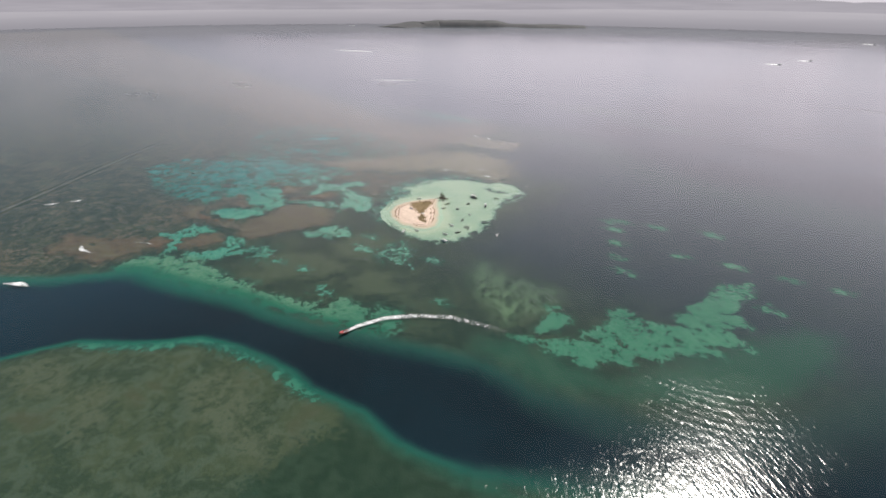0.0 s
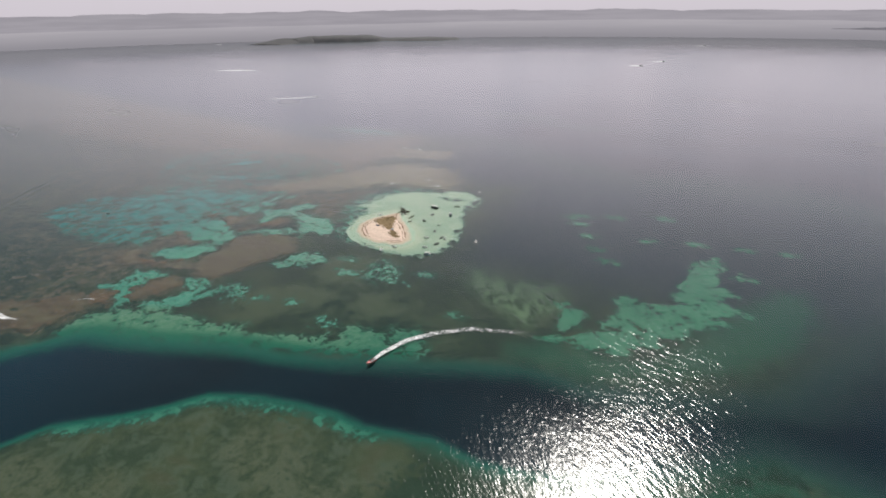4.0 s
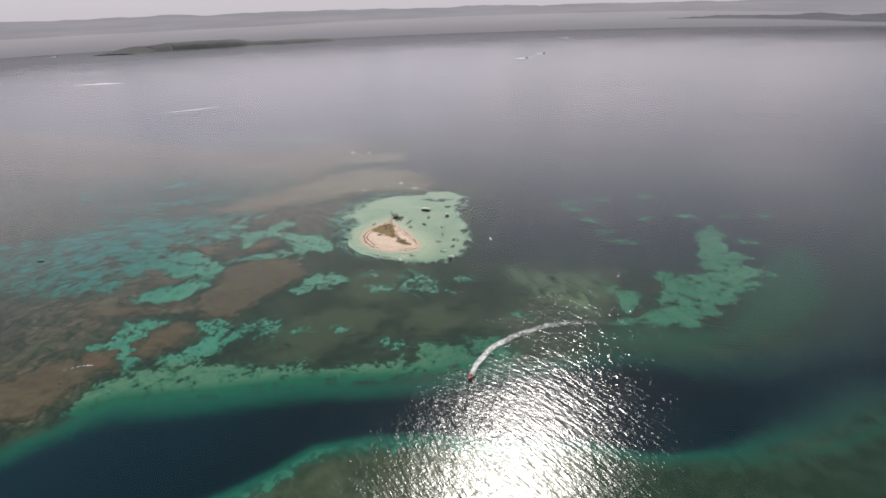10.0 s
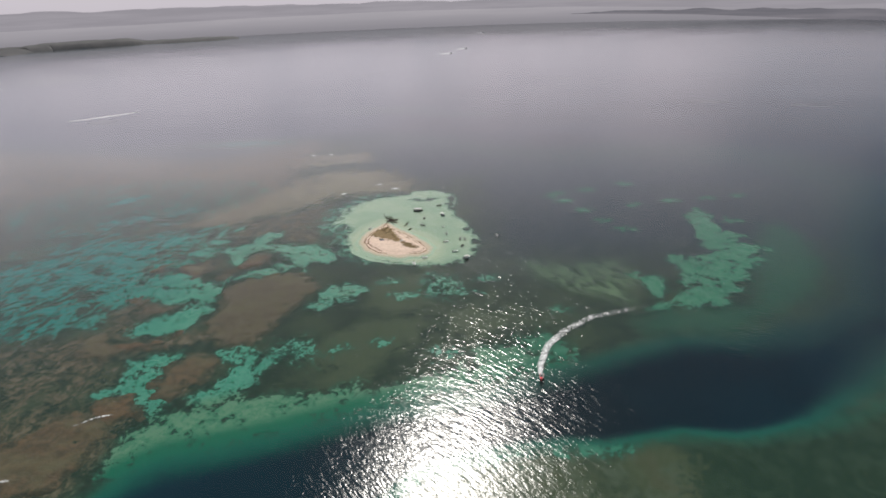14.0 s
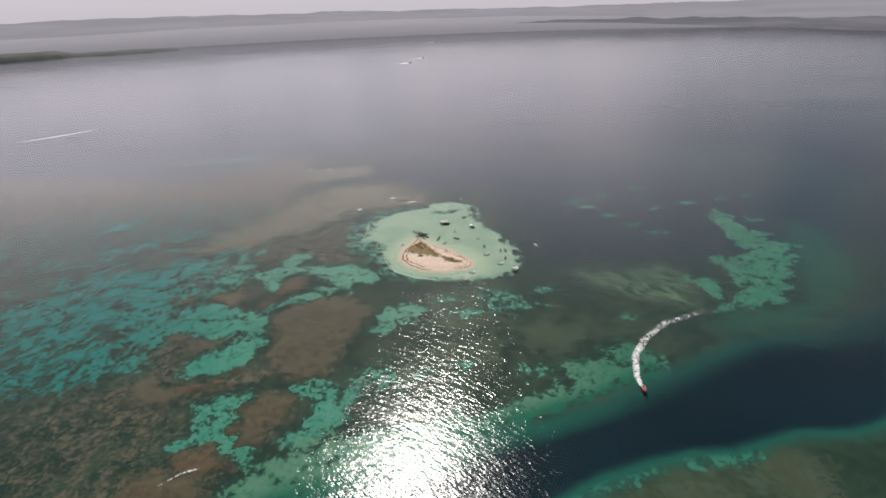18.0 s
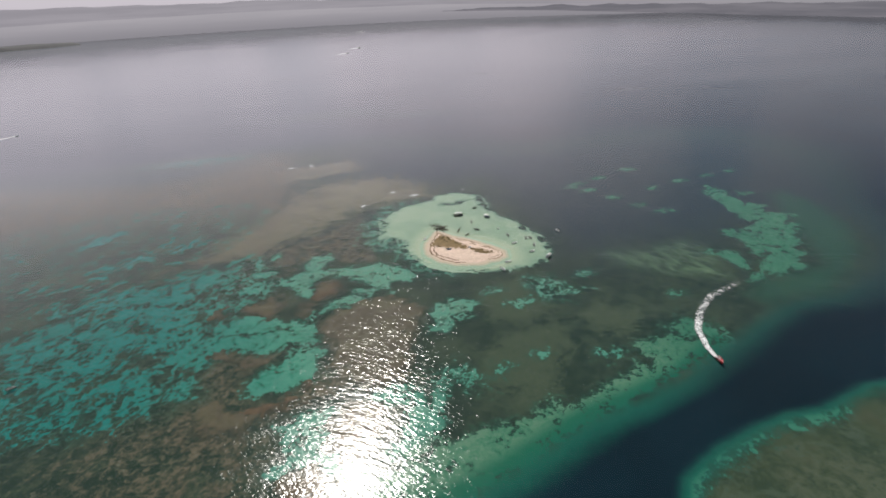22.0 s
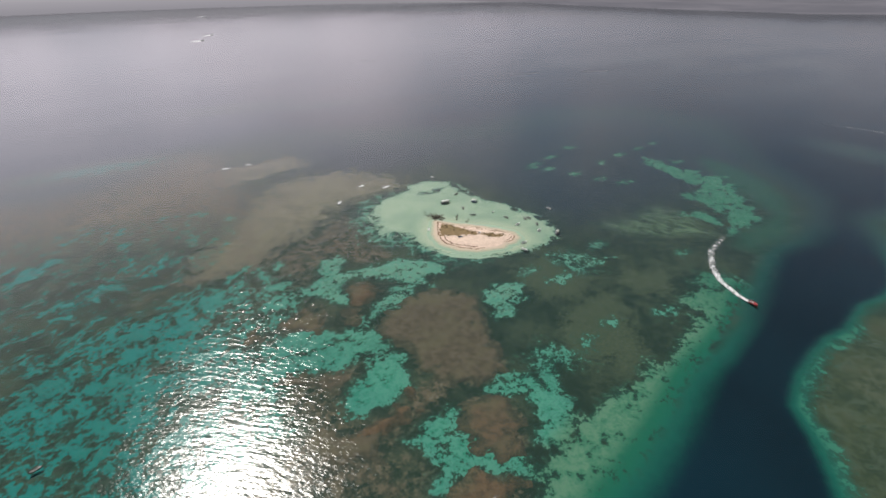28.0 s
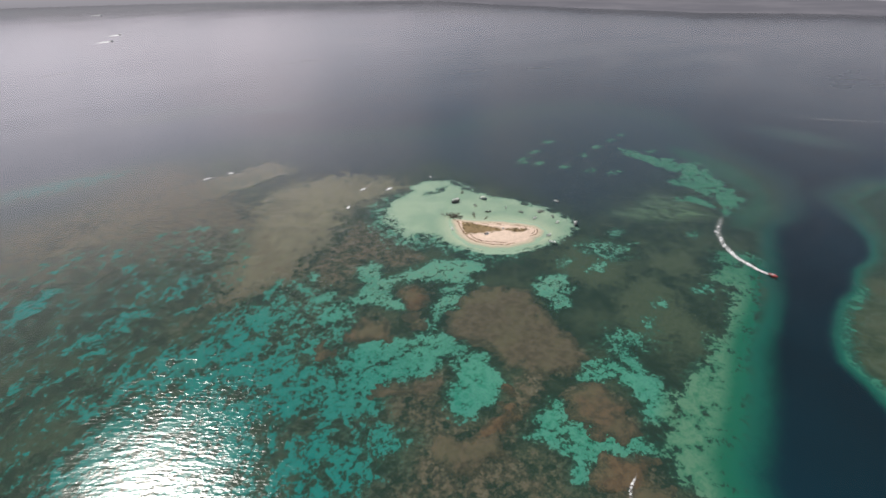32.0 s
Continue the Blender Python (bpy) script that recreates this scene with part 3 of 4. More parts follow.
sandy([(-420, -150), (-360, -110), (-310, -60), (-250, -40), (-200, -40), (-200, -100), (-250, -180), (-320, -230), (-420, -200)], -0.20)
# small sandy clearings: x, y, radius
CLEARINGS = [(161, 45, 5), (197, 58, 5), (249, 74, 6), (166, 22, 4), (282, 14, 5), (193, -37, 5), (182, -8, 4), (209, -60, 6), (325, 19, 5), (322, -45, 6),
             (188, -152, 4), (120, -204, 4), (318, -110, 5), (366, 25, 5), (-16, -154, 5), (0, -178, 6), (65, -153, 5), (-41, -247, 4), (-10, -240, 3), (34, -253, 5),
             (50, -176, 4), (152, 38, 4), (240, 5, 5)]
OLIVES = [[(-22, -212), (17, -212), (12, -239), (-5, -254), (-26, -278), (-42, -283), (-38, -268), (-58, -260), (-67, -245), (-42, -224)],
          [(-30, -150), (10, -140), (20, -190), (-5, -205), (-30, -190)], [(30, -205), (55, -195), (80, -215), (60, -235), (35, -230)]]
TAN_FLAT = [(-245, 9), (-192, 85), (-142, 144), (-108, 159), (-54, 149), (-16, 97), (-21, 70), (-62, 65), (-106, 63), (-137, 22), (-182, 3),
            (-217, -27), (-248, -26)]
CREST = [(-356, 141), (-305, 167), (-192, 231), (-93, 251), (-86, 203), (-177, 184), (-267, 166), (-333, 133)]
GLOW = [(168, -222), (188, -205), (263, -200), (310, -110), (345, -60), (366, -51), (370, -91), (350, -146), (318, -186), (275, -214), (230, -240), (173, -236)]
OLIVE_FLAT = [(100, -122), (117, -128), (140, -134), (167, -127), (183, -131), (184, -151), (190, -161), (173, -174), (172, -191), (162, -189), (154, -178), (137, -173), (123, -163), (109, -148)]
SHOALS = [(-98, 584, 170, 60), (60, 520, 120, 30), (-2500, 2150, 420, 240), (-1360, 1310, 220, 200), (560, -160, 60, 110), (-330, 330, 160, 50)]
RUBBLE = [(-283, -261), (-246, -238), (-208, -232), (-170, -250), (-135, -300), (-150, -350), (-230, -400), (-400, -420), (-420, -300)]
BANK_WEED = [(-7, 37, 5, 3), (3, 33, 8, 2.5), (14, 38, 6, 3), (39, 5, 5, 8), (43, -8, 6, 5), (-74, -50, 7, 6), (60, -84, 4, 5), (57, -99, 4, 4), (36, 33, 4, 9), (34, 20, 5, 6), (-83, -36, 8, 5), (52, -52, 3, 8)]
DRY_WEED = [[(57, -382), (60, -358), (90, -355), (124, -366), (145, -364), (158, -375), (153, -385), (133, -388), (114, -389), (91, -392)],
            [(-50, -448), (-37, -423), (-11, -422), (11, -432), (-7, -448), (-26, -456)], [(9, -428), (14, -411), (49, -416), (59, -433), (59, -448)]]


def depth_inside(px, py, poly):
    """Distance to a closed outline, positive inside."""
    pts = np.array(poly, float)
    best, inside = np.full(px.shape, 1e9), np.zeros(px.shape, bool)
    for (ax, ay), (bx, by) in zip(pts, np.roll(pts, -1, 0)):
        ex, ey = bx - ax, by - ay
        k = np.clip(((px - ax) * ex + (py - ay) * ey) / (ex * ex + ey * ey + 1e-9), 0, 1)
        best = np.minimum(best, (px - ax - k * ex) ** 2 + (py - ay - k * ey) ** 2)
        if ay != by:
            inside ^= ((ay > py) != (by > py)) & (px < ex * (py - ay) / ey + ax)
    return np.where(inside, 1, -1) * np.sqrt(best)


def near_box(px, py, poly, margin):
    pts = np.array(poly, float)
    (x0, y0), (x1, y1) = pts.min(0) - margin, pts.max(0) + margin
    return (px > x0) & (px < x1) & (py > y0) & (py < y1)


def ease(v, low, high):
    k = np.clip((v - low) / (high - low), 0, 1)
    return k * k * (3 - 2 * k)


def rolling(px, py, size, seed):
    """Smooth random relief between -1 and 1, from a few sine waves."""
    rng, total = np.random.default_rng(seed), 0
    for _ in range(9):
        a, p, s = rng.uniform(0, 6.28), rng.uniform(0, 6.28), size * rng.uniform(0.6, 1.7)
        total = total + np.sin((px * math.cos(a) + py * math.sin(a)) * 6.28 / s + p)
    return total / 5


def ground_fields(px, py):
    """Cover and height of the seabed at points of the plan."""
    south = depth_inside(px, py, SOUTH_BANK)
    platform = depth_inside(px, py, PLATFORM)
    edge = np.maximum(platform, south)
    soft = 17 + 26 * ease(platform - south, -20, 20) + 190 * ease(py, -120, 60) + 60 * ease(px, 200, 330)
    drop = ease(-edge / soft, -0.12, 1.0)
    sand = np.full(px.shape, -2.0)
    for cx, cy, rx, ry in SHOALS:
        rise = ease(-np.hypot((px - cx) / rx, (py - cy) / ry), -1.3, -0.2)
        drop = drop * (1 - 0.68 * rise)
        sand = np.maximum(sand, -2.0 + 2.2 * rise)
    for poly, cover in SANDS:
        m, soft_edge = near_box(px, py, poly, 60), 6 if cover > 0.2 else 14
        sand[m] = np.maximum(sand[m], np.minimum(depth_inside(px[m], py[m], poly) / soft_edge - 0.02, 0.8 * cover if cover > 0 else cover))
    for cx, cy, r in CLEARINGS:
        sand = np.maximum(sand, np.minimum((r - np.hypot((px - cx) * 0.75, (py - cy) * 1.35)) / 7, 0.10))
    lip = (3 - np.abs(south + 2)) / 7 - 3 * ease(py, -400, -440) - 1.5 * ease(px, 110, 170)
    sand = np.maximum(sand, np.minimum(lip, -0.05))
    bank = depth_inside(px, py, BANK) / 7 + 0.25
    for cx, cy, rx, ry in BANK_WEED:
        bank = np.minimum(bank, (np.hypot((px - cx) / rx, (py - cy) / ry) - 1) * 0.9)
    bank = np.minimum(bank, 0.15 + 3 * ease(px - 0.25 * (py + 20), -92, -42))
    # scattered clearings in the weed round the bank
    halo = ease(depth_inside(px, py, BANK), -50, -4) * ease(px, 20, -50)
    sand = np.maximum(sand, -2 + 1.85 * halo)
    tan = np.clip(depth_inside(px, py, TAN_FLAT) / 32 + 0.1, -2, 0.7)
    tan = np.maximum(tan, np.clip(depth_inside(px, py, CREST) / 16, -2, 0.2))
    glow = np.full(px.shape, -2.0)
    m = near_box(px, py, GLOW, 60)
    glow[m] = np.minimum(depth_inside(px[m], py[m], GLOW) / 20, 1.0)
    glow = np.maximum(glow, (4 - np.abs(south + 2)) / 7 - 3 * ease(py, -400, -440))
    # brown rubble over the western flats
    rubble = np.where(px < -120, -0.10, -2.0) - 0.25 * ease(px, -230, -320) - 0.9 * ease(px, -215, -120) + 0.5 * ease(py, 40, 110) * ease(px, -120, -220)
    for outline, _, _ in REEFS:
        m = near_box(px, py, outline, 30)
        rubble[m] = np.maximum(rubble[m], -2 + 1.9 * ease(depth_inside(px[m], py[m], outline), -12, 1))
    for poly in ([(-190, -20), (-130, 12), (-100, 38), (-92, -20), (-100, -80), (-160, -55), (-200, -62)], [(-230, -60), (-205, -20), (-180, -40), (-200, -85)],
                 [(-197, -236), (-172, -229), (-143, -217), (-126, -206), (-108, -219), (-128, -232), (-152, -243), (-175, -248)],
                 [(-255, -239), (-242, -227), (-228, -225), (-212, -235), (-198, -249), (-200, -265), (-225, -275)]):
        rubble = np.maximum(rubble, -2 + 2.1 * ease(depth_inside(px, py, poly), -16, 8))
    rubble = np.maximum(rubble, -2 + 1.7 * ease(depth_inside(px, py, RUBBLE), -30, 10))
    olive, dry = np.zeros(px.shape), np.zeros(px.shape)
    for target, outlines, low, high in ((olive, OLIVES, -14, 12), (dry, DRY_WEED, -6, 6)):
        for poly in outlines:
            m = near_box(px, py, poly, 20)
            target[m] = np.maximum(target[m], ease(depth_inside(px[m], py[m], poly), low, high))
    shelf = np.full(px.shape, -60.0)
    for poly in LEDGES:
        m = near_box(px, py, poly, 40)
        shelf[m] = np.maximum(shelf[m], depth_inside(px[m], py[m], poly))
    fields = {"patchy": olive, "dry": dry, "sand": sand, "tan": tan, "bank": np.clip(bank, -3, 3), "drop": drop, "rubble": rubble, "glow": glow, "meadow": ease(south, -6, 6),
              "olive": ease(depth_inside(px, py, OLIVE_FLAT), -14, 8),
              "ledge": ease(shelf, -14, -2), "slope": ease(-platform, -15, 9), "lip": ease(-np.abs(south + 2), -16, -4),
              "deeper": np.maximum(ease(py, -190, -60) * ease(px, 30, 110), ease(py, 60, 170) * ease(px, -160, -20)),
              "shoal": ease(depth_inside(px, py, ISLET), -24, -2), "far_bank": ease(px + 0.25 * (py + 380) + 18 * rolling(px, py, 80, 12), 130, 180),
              "rim": np.maximum((0.45 + 0.55 * ease(px, 110, 0)) * ease(px, 330, 130) * ease(py, 60, -60), ease(south, -30, 5)),
              "lagoon": ease(px, -150, -290), "west": ease(px, 20, -160), "east": ease(px, 20, 150), "near": ease(np.hypot(px + 20, py + 60), 220, 110)}
    z = -1.5 + 0.75 * ease(bank, -0.8, 0.8) + 0.12 * rolling(px, py, 40, 3) + 0.06 * rolling(px, py, 9, 4) - 1.2 * ease(drop, 0.2, 1.0)
    return fields, z


# ---- building helpers ----
def grid_mesh(name, px, py, z, fields, mat, keep=None):
    rows, cols = px.shape
    index = np.arange(rows * cols).reshape(rows, cols)
    quads = np.stack([index[:-1, :-1], index[:-1, 1:], index[1:, 1:], index[1:, :-1]], -1).reshape(-1, 4)
    verts = np.stack([px, py, z], -1).reshape(-1, 3)
    if keep is not None:
        quads = quads[keep.reshape(-1)[quads].any(1)]
        used, quads = np.unique(quads, return_inverse=True)
        quads = quads.reshape(-1, 4)
        verts, fields = verts[used], {k: v.reshape(-1)[used] for k, v in fields.items()}
    mesh = bpy.data.meshes.new(name)
    mesh.vertices.add(len(verts))
    mesh.vertices.foreach_set("co", verts.ravel())
    mesh.loops.add(quads.size)
    mesh.loops.foreach_set("vertex_index", quads.ravel())
    mesh.polygons.add(len(quads))
    mesh.polygons.foreach_set("loop_start", np.arange(0, quads.size, 4))
    mesh.polygons.foreach_set("use_smooth", np.ones(len(quads), bool))
    mesh.update()
    for key, value in fields.items():
        mesh.attributes.new(key, "FLOAT", "POINT").data.foreach_set("value", value.ravel().astype(np.float32))
    mesh.materials.append(mat)
    return mesh


def part(name, bm, mat, parent=None, label=""):
    mesh = bpy.data.meshes.new(name)
    bm.to_mesh(mesh)
    bm.free()
    mesh.materials.append(mat)
    ob = new(name, mesh)
    if parent is not None:
        ob.parent = parent
    if label:
        tagged(ob, label)
    return ob


def spread(near, far, fine, grow=1.12):
    """Stations fine inside near and ever wider out to far."""
    inner = list(np.arange(near[0], near[1] + 0.1, fine))
    step, hi, lo = fine, [], []
    v = near[1]
    while v < far[1]:
        step *= grow
        v = min(v + step, far[1])
        hi.append(v)
    step, v = fine, near[0]
    while v > far[0]:
        step *= grow
        v = max(v - step, far[0])
        lo.append(v)
    return np.array(lo[::-1] + inner + hi)


# ---- sea: seabed and surface ----
gx, gy = np.meshgrid(spread((-400, 410), (-4450, 4450), 2.0), spread((-400, 180), (-4900, 3950), 2.0))
fields, gz = ground_fields(gx, gy)
tagged(new("ground", grid_mesh("ground", gx, gy, gz, fields, SEABED)), "sandy and weedy seabed with turquoise clearings and a deep channel", "seabed", kind="structure")


def disc(name, radius, mat, centre, z):
    """A flat round sheet in wedges from its middle."""
    bm = bmesh.new()
    rim = [bm.verts.new((centre[0] + radius * math.cos(a), centre[1] + radius * math.sin(a), z)) for a in np.linspace(0, 2 * math.pi, 96, endpoint=False)]
    middle = bm.verts.new((centre[0], centre[1], z))
    for i in range(96):
        bm.faces.new((middle, rim[i - 1], rim[i]))
    return part(name, bm, mat)


tagged(disc("water", 4440, WATER, (0, -480), 0.0), "clear rippled sea with a bright sun glitter", "sea", kind="structure")


def coral_reef(outline, ruddy, height, seed, broken):
    pts = np.array(outline, float)
    (x0, y0), (x1, y1) = pts.min(0) - 12, pts.max(0) + 12
    px, py = np.meshgrid(np.arange(x0, x1, 1.5), np.arange(y0, y1, 1.5))
    inside = depth_inside(px, py, outline) + 4.5 * rolling(px, py, 17, seed) + 2.6 * rolling(px, py, 6, seed + 1) + 1.2 * rolling(px, py, 3, seed + 5)
    _, base = ground_fields(px, py)
    rise = ease(inside, -7, 7)
    z = base - 0.7 + 1.4 * rise * height + (0.10 * rolling(px, py, 6, seed + 2) + broken * rolling(px, py, 19, seed + 7)) * rise
    z = np.minimum(z, -0.12)
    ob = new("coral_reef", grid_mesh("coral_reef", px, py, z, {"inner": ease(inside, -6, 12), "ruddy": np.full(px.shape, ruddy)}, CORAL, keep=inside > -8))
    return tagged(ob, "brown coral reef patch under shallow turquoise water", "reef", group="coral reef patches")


for number, (outline, ruddy, broken) in enumerate(REEFS):
    coral_reef(outline, ruddy, 1.0, 20 + 3 * number, broken)

# ---- sand islet ----
ix, iy = np.meshgrid(np.arange(-70, 32, 0.8), np.arange(-128, -20, 0.8))
shore = depth_inside(ix, iy, ISLET) + 0.9 * rolling(ix, iy, 14, 7)
iz = -1.1 + 1.15 * ease(shore, -12, 0.5) + 1.0 * ease(shore, 0, 12) + 0.05 * rolling(ix, iy, 6, 8)
islet = tagged(new("sand_islet", grid_mesh("sand_islet", ix, iy, iz, {}, DRY_SAND, keep=shore > -13)),
               "low islet of pale pinkish coral sand", "islet")

# ---- distant land ----
def land(name, crest, half, tall, mat, label, category, kind="", seed=1, length=60):
    """A low wooded ridge along a line of (x, y, share of the height)."""
    line = np.array(crest, float)
    t = np.linspace(0, len(line) - 1, length)
    cx, cy, ch = (np.interp(t, np.arange(len(line)), line[:, k]) for k in range(3))
    tx, ty = np.gradient(cx), np.gradient(cy)
    s = np.hypot(tx, ty)
    nx, ny = -ty / s, tx / s
    across = np.linspace(-1, 1, 13)
    px, py = cx[:, None] + nx[:, None] * across * half, cy[:, None] + ny[:, None] * across * half
    bulge = np.sqrt(np.clip(1 - across ** 2, 0, 1))
    z = tall * ch[:, None] * bulge * (1 + 0.16 * rolling(px, py, 160, seed) + 0.08 * rolling(px, py, 50, seed + 1)) - 0.5
    mesh = grid_mesh(name, px, py, z, {}, mat)
    return tagged(new(name, mesh), label, category, kind=kind)


land("wooded_island", [(-2590, 2440, 0.1), (-2640, 2720, 0.7), (-2550, 2900, 0.95), (-2330, 3040, 1), (-2150, 3180, 0.9), (-2080, 3220, 0.35), (-1900, 3250, 0.45),
                       (-1720, 3330, 0.45), (-1540, 3440, 0.25)], 150, 38, FAR_WOOD, "low dark wooded island with a long thin spit", "island")
# beyond the sheet of water: a plain, glowing backdrop of far sea and coast
def ring_strip(name, marks, mat, label, rough, seed):
    """A strip of distance standing round the sea: bearing, foot, top and distance in metres."""
    marks = np.array(marks, float)
    a = np.linspace(marks[0, 0], marks[-1, 0], 260)
    order = np.argsort(marks[:, 0])
    foot, top, radius = (np.interp(a, marks[order, 0], marks[order, k]) for k in (1, 2, 3))
    x, y = -radius * np.sin(np.radians(a)), -480 + radius * np.cos(np.radians(a))
    top = top + rough * (rolling(x, y, 420, seed) + 0.4 * rolling(x, y, 110, seed + 1))
    k = np.linspace(0, 1, 4)[:, None]
    px, py = x[None] + 0 * k, y[None] + 0 * k
    mesh = grid_mesh(name, px * (1 + 0.002 * k), py, foot + (np.maximum(top, foot + 1) - foot) * k, {}, mat)
    return tagged(new(name, mesh), label, "coast", kind="structure")


ring_strip("backdrop", [(130, -6, 150, 4440), (-130, -6, 150, 4440)], FAR_SEA, "glowing backdrop strip of far sea with pale painted haze", 0, 60)
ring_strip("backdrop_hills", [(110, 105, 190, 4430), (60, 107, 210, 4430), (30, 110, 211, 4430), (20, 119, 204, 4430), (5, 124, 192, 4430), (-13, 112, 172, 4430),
                              (-30, 70, 165, 4430), (-60, 60, 175, 4430), (-110, 60, 180, 4430)], FAR_SHORE, "glowing backdrop strip of low far hills in painted grey haze", 8, 61)
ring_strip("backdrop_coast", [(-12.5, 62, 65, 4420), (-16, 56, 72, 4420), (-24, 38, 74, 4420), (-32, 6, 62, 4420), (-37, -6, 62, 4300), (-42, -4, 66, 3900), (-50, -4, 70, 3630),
                              (-62, -4, 72, 3400), (-74, -4, 76, 3700), (-110, -4, 80, 3900)], NEAR_SHORE, "glowing backdrop strip of wooded mainland coast in painted haze", 7, 64)

# ---- islet: wrack, grass, shrubs, driftwood ----
def wrack_line(inset, wide, start, stop, seed, lift):
    """A broken band of dried weed along the beach, between two bearings from the islet's middle."""
    bearing = np.degrees(np.arctan2(iy + 76, ix + 20)) % 360
    ragged = shore - inset + 0.5 * rolling(ix, iy, 5, seed)
    there = (bearing - start) % 360 < (stop - start) % 360
    inside = there & (np.abs(ragged) < wide * (0.75 + 0.5 * rolling(ix, iy, 9, seed + 1)))
    mesh = grid_mesh("seaweed_wrack", ix, iy, iz + np.where(inside, lift, -0.15) + 0.06 * rolling(ix, iy, 2.6, seed + 2), {}, WRACK, keep=inside)
    return tagged(new("seaweed_wrack", mesh), "band of dark dried seaweed on pale sand", "seaweed", kind="stuff")


wrack_line(2.6, 0.8, 95, 262, 31, 0.14)
wrack_line(5.6, 0.7, 150, 250, 34, 0.14)
wrack_line(2.2, 0.7, 300, 450, 37, 0.14)
wrack_line(5.0, 0.6, 305, 440, 41, 0.14)

VEGETATION = [[(-46, -64), (-42, -54), (-36, -47), (-31, -43), (-26, -49), (-21, -60), (-13, -76), (-14, -83), (-22, -80), (-31, -75), (-41, -70)],
              [(-14, -81), (-5, -84), (4, -92), (7, -98), (-1, -98), (-10, -91)]]


def sand_height(x, y):
    j, i = int(round((x + 70) / 0.8)), int(round((y + 128) / 0.8))
    return float(iz[min(max(i, 0), iz.shape[0] - 1), min(max(j, 0), iz.shape[1] - 1)])


def points_in(poly, count, rng, inset=0.0):
    pts, found = np.array(poly, float), []
    while len(found) < count:
        x, y = rng.uniform(pts.min(0), pts.max(0))
        if depth_inside(np.array([x]), np.array([y]), poly)[0] > inset + rng.normal() * 0.8:
            found.append((x, y))
    return found


rng = random.Random(4)
nrng = np.random.default_rng(4)
for outline in VEGETATION:
    cover = depth_inside(ix, iy, outline) - 0.9 + 2.0 * rolling(ix, iy, 8, 81) + 1.3 * rolling(ix, iy, 3.2, 83)
    mesh = grid_mesh("grass_mat", ix, iy, iz + np.where(cover > 0, 0.12, -0.2) + 0.08 * rolling(ix, iy, 2.3, 84), {}, DRY_GRASS, keep=cover > 0)
    tagged(new("grass_mat", mesh), "matted dry olive-brown ground creeper", "grass", kind="stuff")
for outline, count in zip(VEGETATION, (5200, 1600)):
    verts, faces = [], []
    for x, y in points_in(outline, count, nrng, -0.6):
        z, tall, a = sand_height(x, y) - 0.05, nrng.uniform(0.18, 0.55), nrng.uniform(0, 6.28)
        lean, half = nrng.uniform(0.1, 0.5), nrng.uniform(0.05, 0.13)
        dx, dy = math.cos(a), math.sin(a)
        k = len(verts)
        verts += [(x - dy * half, y + dx * half, z), (x + dy * half, y - dx * half, z), (x + dx * lean, y + dy * lean, z + tall)]
        faces.append((k, k + 1, k + 2))
    mesh = bpy.data.meshes.new("beach_grass")
    mesh.from_pydata(verts, [], faces)
    mesh.materials.append(DRY_GRASS)
    tagged(new("beach_grass", mesh), "dry olive-brown grass and creeper on sand", "grass", kind="stuff")


def tube(bm, points, radii, sides=6):
    """A tapered tube along points."""
    last = None
    for n, (p, r) in enumerate(zip(points, radii)):
        p = Vector(p)
        ahead = (Vector(points[min(n + 1, len(points) - 1)]) - Vector(points[max(n - 1, 0)])).normalized()
        side = ahead.cross(Vector((0.13, 0.21, 0.97))).normalized()
        up = side.cross(ahead)
        ring = [bm.verts.new(p + r * (math.cos(a) * side + math.sin(a) * up)) for a in (2 * math.pi * k / sides for k in range(sides))]
        if last:
            for k in range(sides):
                bm.faces.new((last[k - 1], ring[k - 1], ring[k], last[k]))
        else:
            bm.faces.new(ring)
        last = ring
    bm.faces.new(last[::-1])


def shrub(seed):
    r = random.Random(seed)
    ob = new("shrub")
    stems = bmesh.new()
    tips = []
    for _ in range(5):
        a, out, up = r.uniform(0, 6.28), r.uniform(0.3, 0.8), r.uniform(0.5, 0.95)
        tip = (math.cos(a) * out, math.sin(a) * out, up)
        tube(stems, [(0, 0, -0.1), (tip[0] * 0.4, tip[1] * 0.4, up * 0.6), tip], [0.05, 0.035, 0.015], 5)
        tips.append(tip)
    part("stems", stems, DEADWOOD, ob)
    crown = bmesh.new()
    for _ in range(230):
        cx, cy, cz = r.choice(tips)
        p = Vector((cx + r.gauss(0, 0.26), cy + r.gauss(0, 0.26), max(0.08, cz + r.gauss(0, 0.18))))
        u = Vector((r.gauss(0, 1), r.gauss(0, 1), r.gauss(0, 0.6))).normalized() * r.uniform(0.10, 0.2)
        v = u.orthogonal().normalized() * r.uniform(0.05, 0.1)
        crown.faces.new([crown.verts.new(q) for q in (p - u, p - v, p + u, p + v)])
    part("crown", crown, LEAF, ob)
    return tagged(ob, "low olive-green beach shrub in dry grass", "shrub", group="shrubs on the islet")


kinds = [shrub(s) for s in (1, 2, 3)]
spots = points_in(VEGETATION[0], 14, nrng, 2.0) + points_in(VEGETATION[1], 8, nrng, 0.8)
for number, (x, y) in enumerate(spots):
    size = rng.uniform(0.8, 1.5)
    pose_here = pose(x, y, sand_height(x, y) - 0.05, 0, 0, rng.uniform(0, 360))
    if number < 3:
        kinds[number].matrix_basis = pose_here
    else:
        copy_thing(kinds[number % 3], pose_here)


